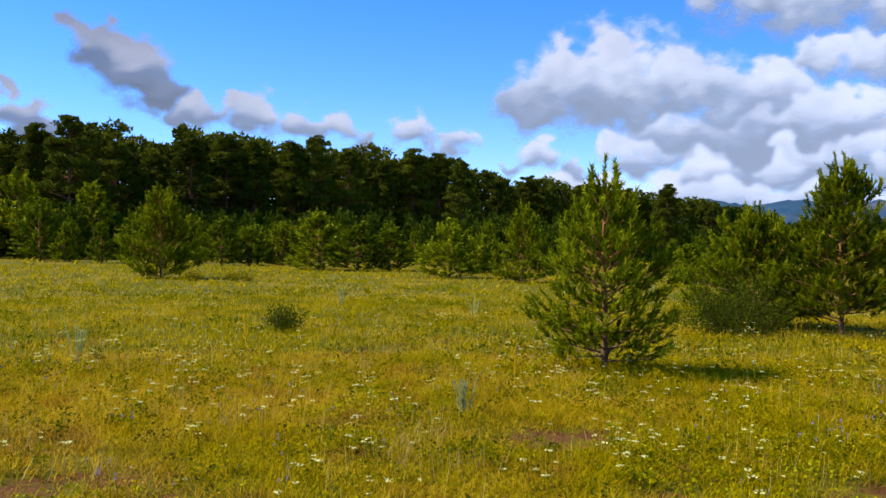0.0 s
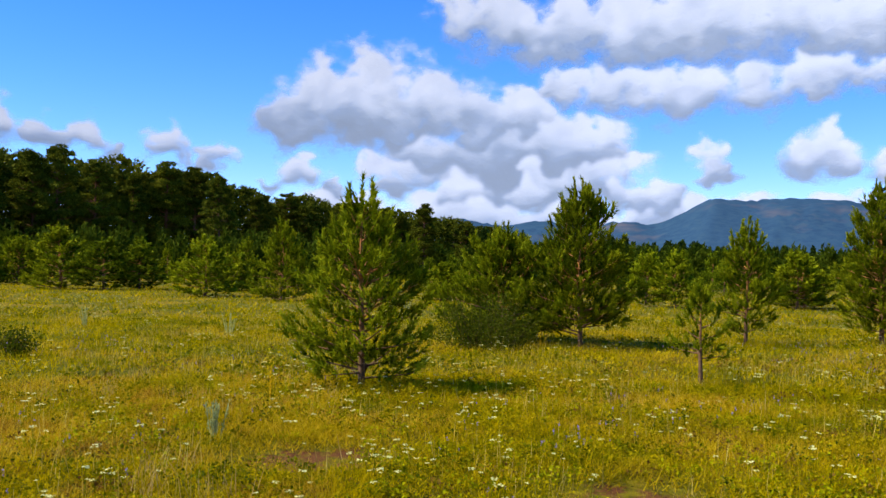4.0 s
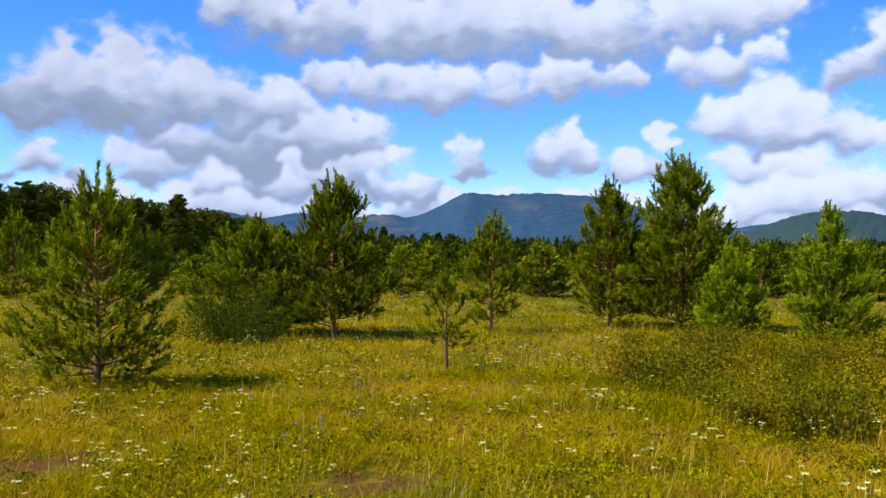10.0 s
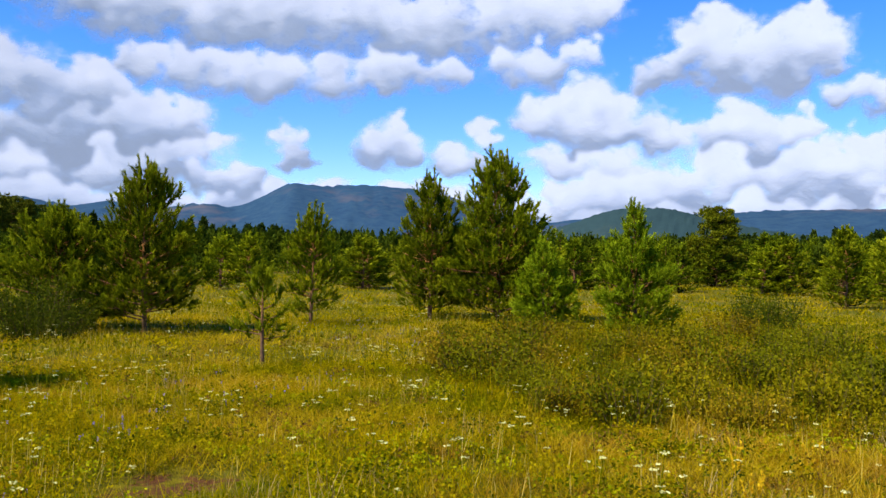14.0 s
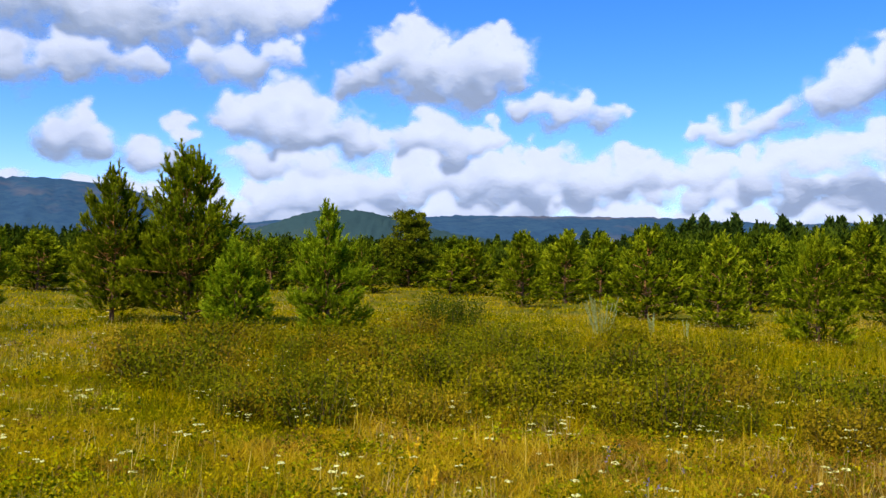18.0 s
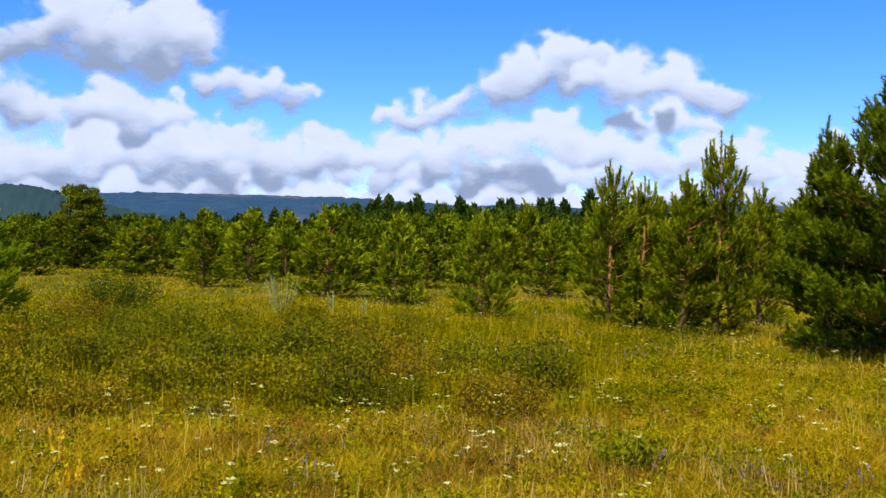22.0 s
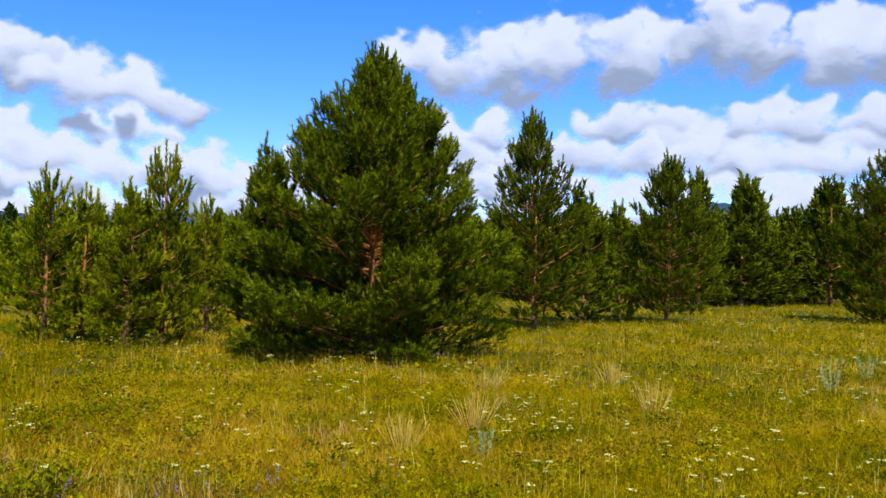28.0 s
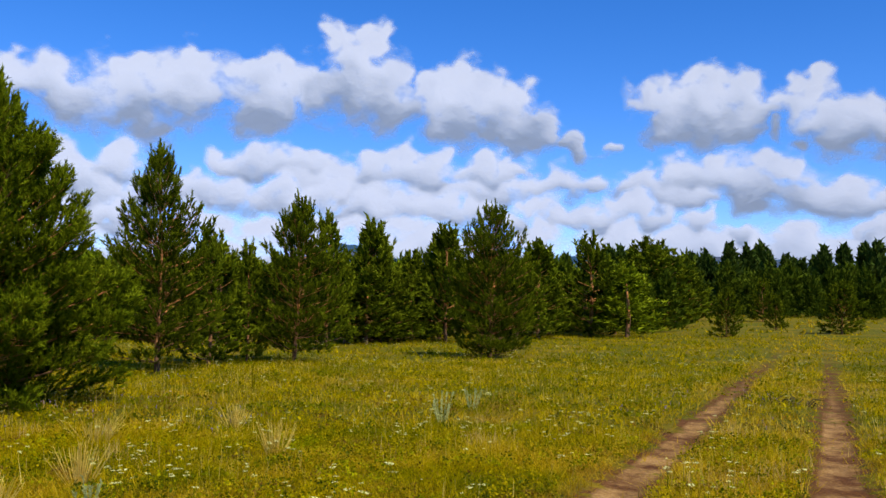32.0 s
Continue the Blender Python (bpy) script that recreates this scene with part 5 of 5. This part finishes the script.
for x, y, h, r in ((8.59, -3.27, 0.42, 0.22), (8.84, -5.27, 0.40, 0.20), (7.9, -2.4, 0.34, 0.18), (11.2, -6.1, 0.36, 0.22), (10.8, -4.2, 0.34, 0.3)):
    bush("straw_tuft", herb_shape(int(abs(x * 10) + 5), h * 0.85, r * 1.35, 55, STRAW, 0.06, 16, 0.005), x, y, "pale dry straw-coloured tuft of tall grass", "grass tuft", "straw tufts")
for x, y, h, r, n in ((5.65, 3.75, 0.30, 0.10, 4), (6.15, 3.5, 0.28, 0.10, 3), (5.15, 3.3, 0.22, 0.10, 5), (7.3, 4.6, 0.42, 0.03, 1), (0.1, 9.6, 0.42, 0.03, 2), (-3.9, 13.5, 0.4, 0.12, 4), (-6.8, 13.2, 0.4, 0.12, 4), (-6.0, 13.0, 0.42, 0.1, 3), (5.0, 16.0, 0.5, 0.1, 3)):
    bush("yellow_flower", herb_shape(int(abs(x * 10) + 9), h, r, n, PETAL_YELLOW, 0.022, 230, 0.016), x, y, "golden yellow flower spikes standing in grass", "wildflower", "yellow flower spikes")
bush("dock_plant", herb_shape(51, 0.36, 0.05, 3, SCRUB_DARK, 0.06, 45, 0.022), 5.34, 2.32, "tall dark-stemmed dock with hanging leaves in dry grass", "herb")
bush("dead_sapling", herb_shape(44, 0.5, 0.05, 4, SCRUB, 0.05, 60, 0.015), 14.7, -8.3, "small dark dry sapling stem in the grass", "sapling")


def twig_pile():
    rng = np.random.default_rng(9)
    lines = []
    for _ in range(16):
        a = rng.uniform(0, 6.28)
        p = rng.normal(0, 0.16, 3) * np.array([1.5, 0.8, 0])
        lines.append([((p[0], p[1], 0.0), 0.012), ((p[0] + 0.12 * math.cos(a), p[1] + 0.12 * math.sin(a), 0.09 * rng.random() + 0.05), 0.010),
                      ((p[0] + 0.26 * math.cos(a), p[1] + 0.26 * math.sin(a), 0.14 * rng.random() + 0.02), 0.004)])
    ob = new("twig_pile", mesh_of("twig_pile", *tubes(lines, 5), TWIG, True))
    ob.matrix_world = pose(8.3, -14.5, lie(8.3, -14.5) + 0.01)
    tagged(ob, "small heap of dark dead twigs between the ruts", "twigs")


twig_pile()


# ---- grass and flowers ----
def strewn(rng, many, d0, d1, az0=-34.0, az1=163.0, bare=0.35):
    """Random places on the turf, even over the area."""
    d = np.sqrt(rng.uniform(d0 ** 2, d1 ** 2, many))
    a = np.radians(rng.uniform(az0, az1, many))
    x, y = 0.4 + d * np.sin(a), -0.2 + d * np.cos(a)
    keep = wear_at(x, y) + rng.uniform(-0.25, 0.25, many) < bare
    x, y = x[keep], y[keep]
    return np.stack([x, y, ground_z(x, y)], 1)


def tufted(rng, pts, share=0.5, size=0.1, joint=0.5):
    """Draw a share of the places together into tufts."""
    n = len(pts)
    near = rng.integers(0, max(1, n // 14), n)
    take = rng.random(n) < share
    moved = pts.copy()
    moved[take, :2] = pts[near[take], :2] + rng.normal(0, size, (take.sum(), 2))
    moved[:, 2] = ground_z(moved[:, 0], moved[:, 1])
    return moved


def verge_at(x, y):
    """1 on the dry trodden verges and dry patches, below 0 where the turf is greener."""
    off = x - rut_line(y)
    track = np.exp(-((off / 0.55) ** 2)) + np.exp(-(((off + GAUGE) / 0.55) ** 2)) + 0.35 * np.exp(-(((off + GAUGE / 2) / 0.6) ** 2))
    return 0.4 * track * (y < 9) + 0.5 * np.exp(-(np.hypot(x - 6.6, y - 1.6) / 2.6) ** 2) + 0.3 * np.exp(-(np.hypot(x + 2.0, y - 9) / 3.0) ** 2) + 0.06 * np.clip((np.degrees(np.arctan2(x, y)) - 80) / 12, 0, 1) - 0.10 * np.clip((np.degrees(np.arctan2(x, y)) - 100) / 20, 0, 1) - 0.14 * np.clip((np.hypot(x, y) - 13) / 12, 0, 1)


grass_rng = np.random.default_rng(3)
for many, d0, d1, h, w in ((420000, 4.6, 12.5, 0.105, 0.0065), (210000, 12.5, 26, 0.115, 0.014), (100000, 26, 60, 0.15, 0.04), (26000, 60, 130, 0.26, 0.12)):
    pts = tufted(grass_rng, strewn(grass_rng, many, d0, d1))
    tall = 0.35 + 1.2 * np.array([noise.noise(Vector((p[0] * 1.3, p[1] * 1.3, 3.0))) * 0.5 + 0.5 for p in pts])
    v, f = blades(grass_rng, pts, h * tall, w, 2.2, False)
    me = mesh_of("meadow_grass", v, f, GRASS)
    me.attributes.new("verge", "FLOAT", "POINT").data.foreach_set("value", verge_at(v[:, 0], v[:, 1]).astype(np.float32))
    tagged(new("meadow_grass", me), "yellow-green summer meadow grass with dry stalks", "grass", kind="stuff")

pts = strewn(grass_rng, 42000, 4.8, 26)
pts = pts[np.array([noise.noise(Vector((p[0] * 0.8, p[1] * 0.8, 31.0))) for p in pts]) > 0.02]
v, f = blades(grass_rng, pts, 0.23, 0.006, 0.4, False)
tagged(new("dry_stalks", mesh_of("dry_stalks", v, f, STRAW)), "thin dry straw-coloured stalks over the grass", "grass", kind="stuff")


pts = tufted(grass_rng, strewn(grass_rng, 60000, 4.8, 13), 0.6, 0.08)
patch = verge_at(pts[:, 0], pts[:, 1]) + np.array([0.9 * noise.fractal(Vector((p[0] * 0.9, p[1] * 0.9, 57.0)), 1.0, 2.0, 3) for p in pts])
pts = pts[patch > 0.5]
v, f = blades(grass_rng, pts, 0.19, 0.007, 0.9, False)
tagged(new("dry_grass", mesh_of("dry_grass", v, f, BEIGE)), "pale beige dry grass in thin patches", "grass", kind="stuff")

pts = tufted(grass_rng, strewn(grass_rng, 16000, 8.0, 17.5, 37, 86), 0.7, 0.15)
v, f = blades(grass_rng, pts, 0.36, 0.010, 0.7, False)
tagged(new("tall_grass", mesh_of("tall_grass", v, f, GRASS)), "taller yellow-green grass between low dwarf shrubs", "grass", kind="stuff")


def herb_clumps(label, many, leaves, d0, d1, leaf, wide, high, material, bar, often=0.7, az0=-34.0, az1=163.0):
    """Low leafy clumps: small domes of broad leaves that stand out of the turf in patches."""
    at = strewn(grass_rng, many, d0, d1, az0, az1)
    patch = np.array([noise.fractal(Vector((p[0] * often, p[1] * often, 9.0 + bar * 30)), 1.0, 2.0, 3) for p in at])
    at = at[patch > bar]
    size = grass_rng.uniform(0.5, 1.3, len(at))
    own = np.repeat(np.arange(len(at)), leaves)
    n = len(own)
    off = grass_rng.normal(0, 0.5, (n, 2)) * (wide * size[own])[:, None]
    far = np.hypot(off[:, 0], off[:, 1]) / (wide * size[own])
    pts = at[own]
    pts[:, :2] += off
    pts[:, 2] = ground_z(pts[:, 0], pts[:, 1]) + high * size[own] * np.exp(-(far ** 2)) * np.sqrt(grass_rng.random(n)) + 0.015
    way = grass_rng.normal(size=(n, 3)) * np.array([1, 1, 0.5]) + np.array([0, 0, 0.35])
    way[:, :2] += off / wide
    way /= np.linalg.norm(way, axis=1, keepdims=True)
    side = np.cross(way, grass_rng.normal(size=(n, 3)))
    side *= 0.34 / np.linalg.norm(side, axis=1, keepdims=True)
    s = (leaf * grass_rng.uniform(0.6, 1.4, n))[:, None]
    verts = np.stack([pts, pts + (way * 0.5 + side) * s, pts + way * s, pts + (way * 0.5 - side) * s], 1).reshape(-1, 3)
    tagged(new("meadow_herbs", mesh_of("meadow_herbs", verts, np.arange(4 * n).reshape(n, 4), material)), label, "herb", kind="stuff")


herb_clumps("low broad-leaved green herbs between the grass", 3600, 30, 4.8, 12, 0.027, 0.13, 0.12, LUSH, 0.0)
herb_clumps("pale yellow-green leafy herbs among the grass", 5200, 28, 4.8, 12, 0.024, 0.12, 0.15, HERB, -0.1, 1.1)
herb_clumps("dark leafy herbs in small tufts", 1500, 26, 4.8, 13, 0.026, 0.09, 0.17, DARKLEAF, 0.15, 1.6)
herb_clumps("fresh green clover-like herbs in patches", 2600, 30, 4.8, 12, 0.025, 0.13, 0.10, FRESHLEAF, 0.08, 0.9)
herb_clumps("low brown-leaved herbs in dry turf", 2600, 22, 4.8, 16, 0.027, 0.13, 0.10, RUSSET, 0.12, 1.2)
herb_clumps("tall green herbs between the dwarf shrubs", 1500, 30, 8.2, 17, 0.036, 0.2, 0.3, LUSH, -0.1, 0.7, 37, 92)
herb_clumps("yellow-green herbs over the farther turf", 2800, 18, 12, 30, 0.05, 0.3, 0.12, HERB, 0.0, 0.5)
herb_clumps("low broad-leaved green herbs between the grass", 3600, 18, 12, 30, 0.05, 0.3, 0.13, LUSH, 0.05, 0.3)


def flowers(name, label, many, d0, d1, height, head, petals, material, flat=True, clump=0.0):
    """Flower heads on thin stalks; flat heads are plates of small petals."""
    pts = strewn(grass_rng, many, d0, d1)
    keep = np.array([noise.noise(Vector((p[0] * 0.3, p[1] * 0.3, 20.0 + len(name)))) for p in pts]) > clump
    pts = np.repeat(pts[keep], grass_rng.integers(1, 5, keep.sum()), axis=0)
    n = len(pts)
    pts[:, :2] += grass_rng.normal(0, 0.05, (n, 2))
    h = height * grass_rng.uniform(0.6, 1.2, n)
    top = pts + np.stack([grass_rng.normal(0, 0.03, n), grass_rng.normal(0, 0.03, n), h], 1)
    size = head * grass_rng.uniform(0.55, 1.25, n)
    k = petals
    a, r = grass_rng.uniform(0, 6.28, (n, k)), np.sqrt(grass_rng.random((n, k)))
    off = np.stack([r * np.cos(a), r * np.sin(a), 0.10 * grass_rng.normal(size=(n, k))], -1) * size[:, None, None]
    if not flat:
        off = off * np.array([0.4, 0.4, 0]) + np.array([0, 0, 1.0]) * (grass_rng.random((n, k)) * -2.2 * size[:, None])[:, :, None]
    c = (top[:, None] + off).reshape(-1, 3)
    m = len(c)
    s = np.repeat(size * (0.30 if flat else 0.36), k)[:, None]
    u = grass_rng.normal(size=(m, 3)) * np.array([1, 1, 0.35 if flat else 1.0])
    u /= np.linalg.norm(u, axis=1, keepdims=True)
    w = np.cross(u, grass_rng.normal(size=(m, 3)) * 0.3 + np.array([0, 0, 1.0]))
    w /= np.linalg.norm(w, axis=1, keepdims=True)
    verts = np.stack([c + u * s, c + w * s, c - u * s, c - w * s], 1).reshape(-1, 3)
    root = tagged(new(name, mesh_of(name, verts, np.arange(4 * m).reshape(m, 4), material)), label, "wildflowers", kind="stuff")
    side = np.cross(top - pts, grass_rng.normal(size=(n, 3)))
    side *= 0.003 / np.linalg.norm(side, axis=1, keepdims=True)
    sv = np.stack([pts - side, pts + side, top + side * 0.6, top - side * 0.6], 1).reshape(-1, 3)
    part("stalk", mesh_of("stalks", sv, np.arange(4 * n).reshape(n, 4), LUSH), root)


flowers("yarrow", "flat white yarrow heads scattered over the meadow", 850, 5.2, 13, 0.23, 0.025, 14, PETAL_WHITE, True, -0.3)
flowers("yarrow", "flat white yarrow heads scattered over the meadow", 1500, 13, 36, 0.25, 0.034, 8, PETAL_WHITE, True, -0.3)
flowers("vetch", "small violet flower spikes in the grass", 1300, 5.2, 18, 0.24, 0.016, 8, PETAL_VIOLET, False, 0.1)
flowers("bedstraw", "small yellow flowers scattered in the grass", 1500, 5.2, 34, 0.22, 0.018, 6, PETAL_YELLOW, True, 0.15)
flowers("clover", "pale pink small flowers in patches", 1200, 6, 18, 0.16, 0.014, 5, PETAL_PINK, True, 0.25)
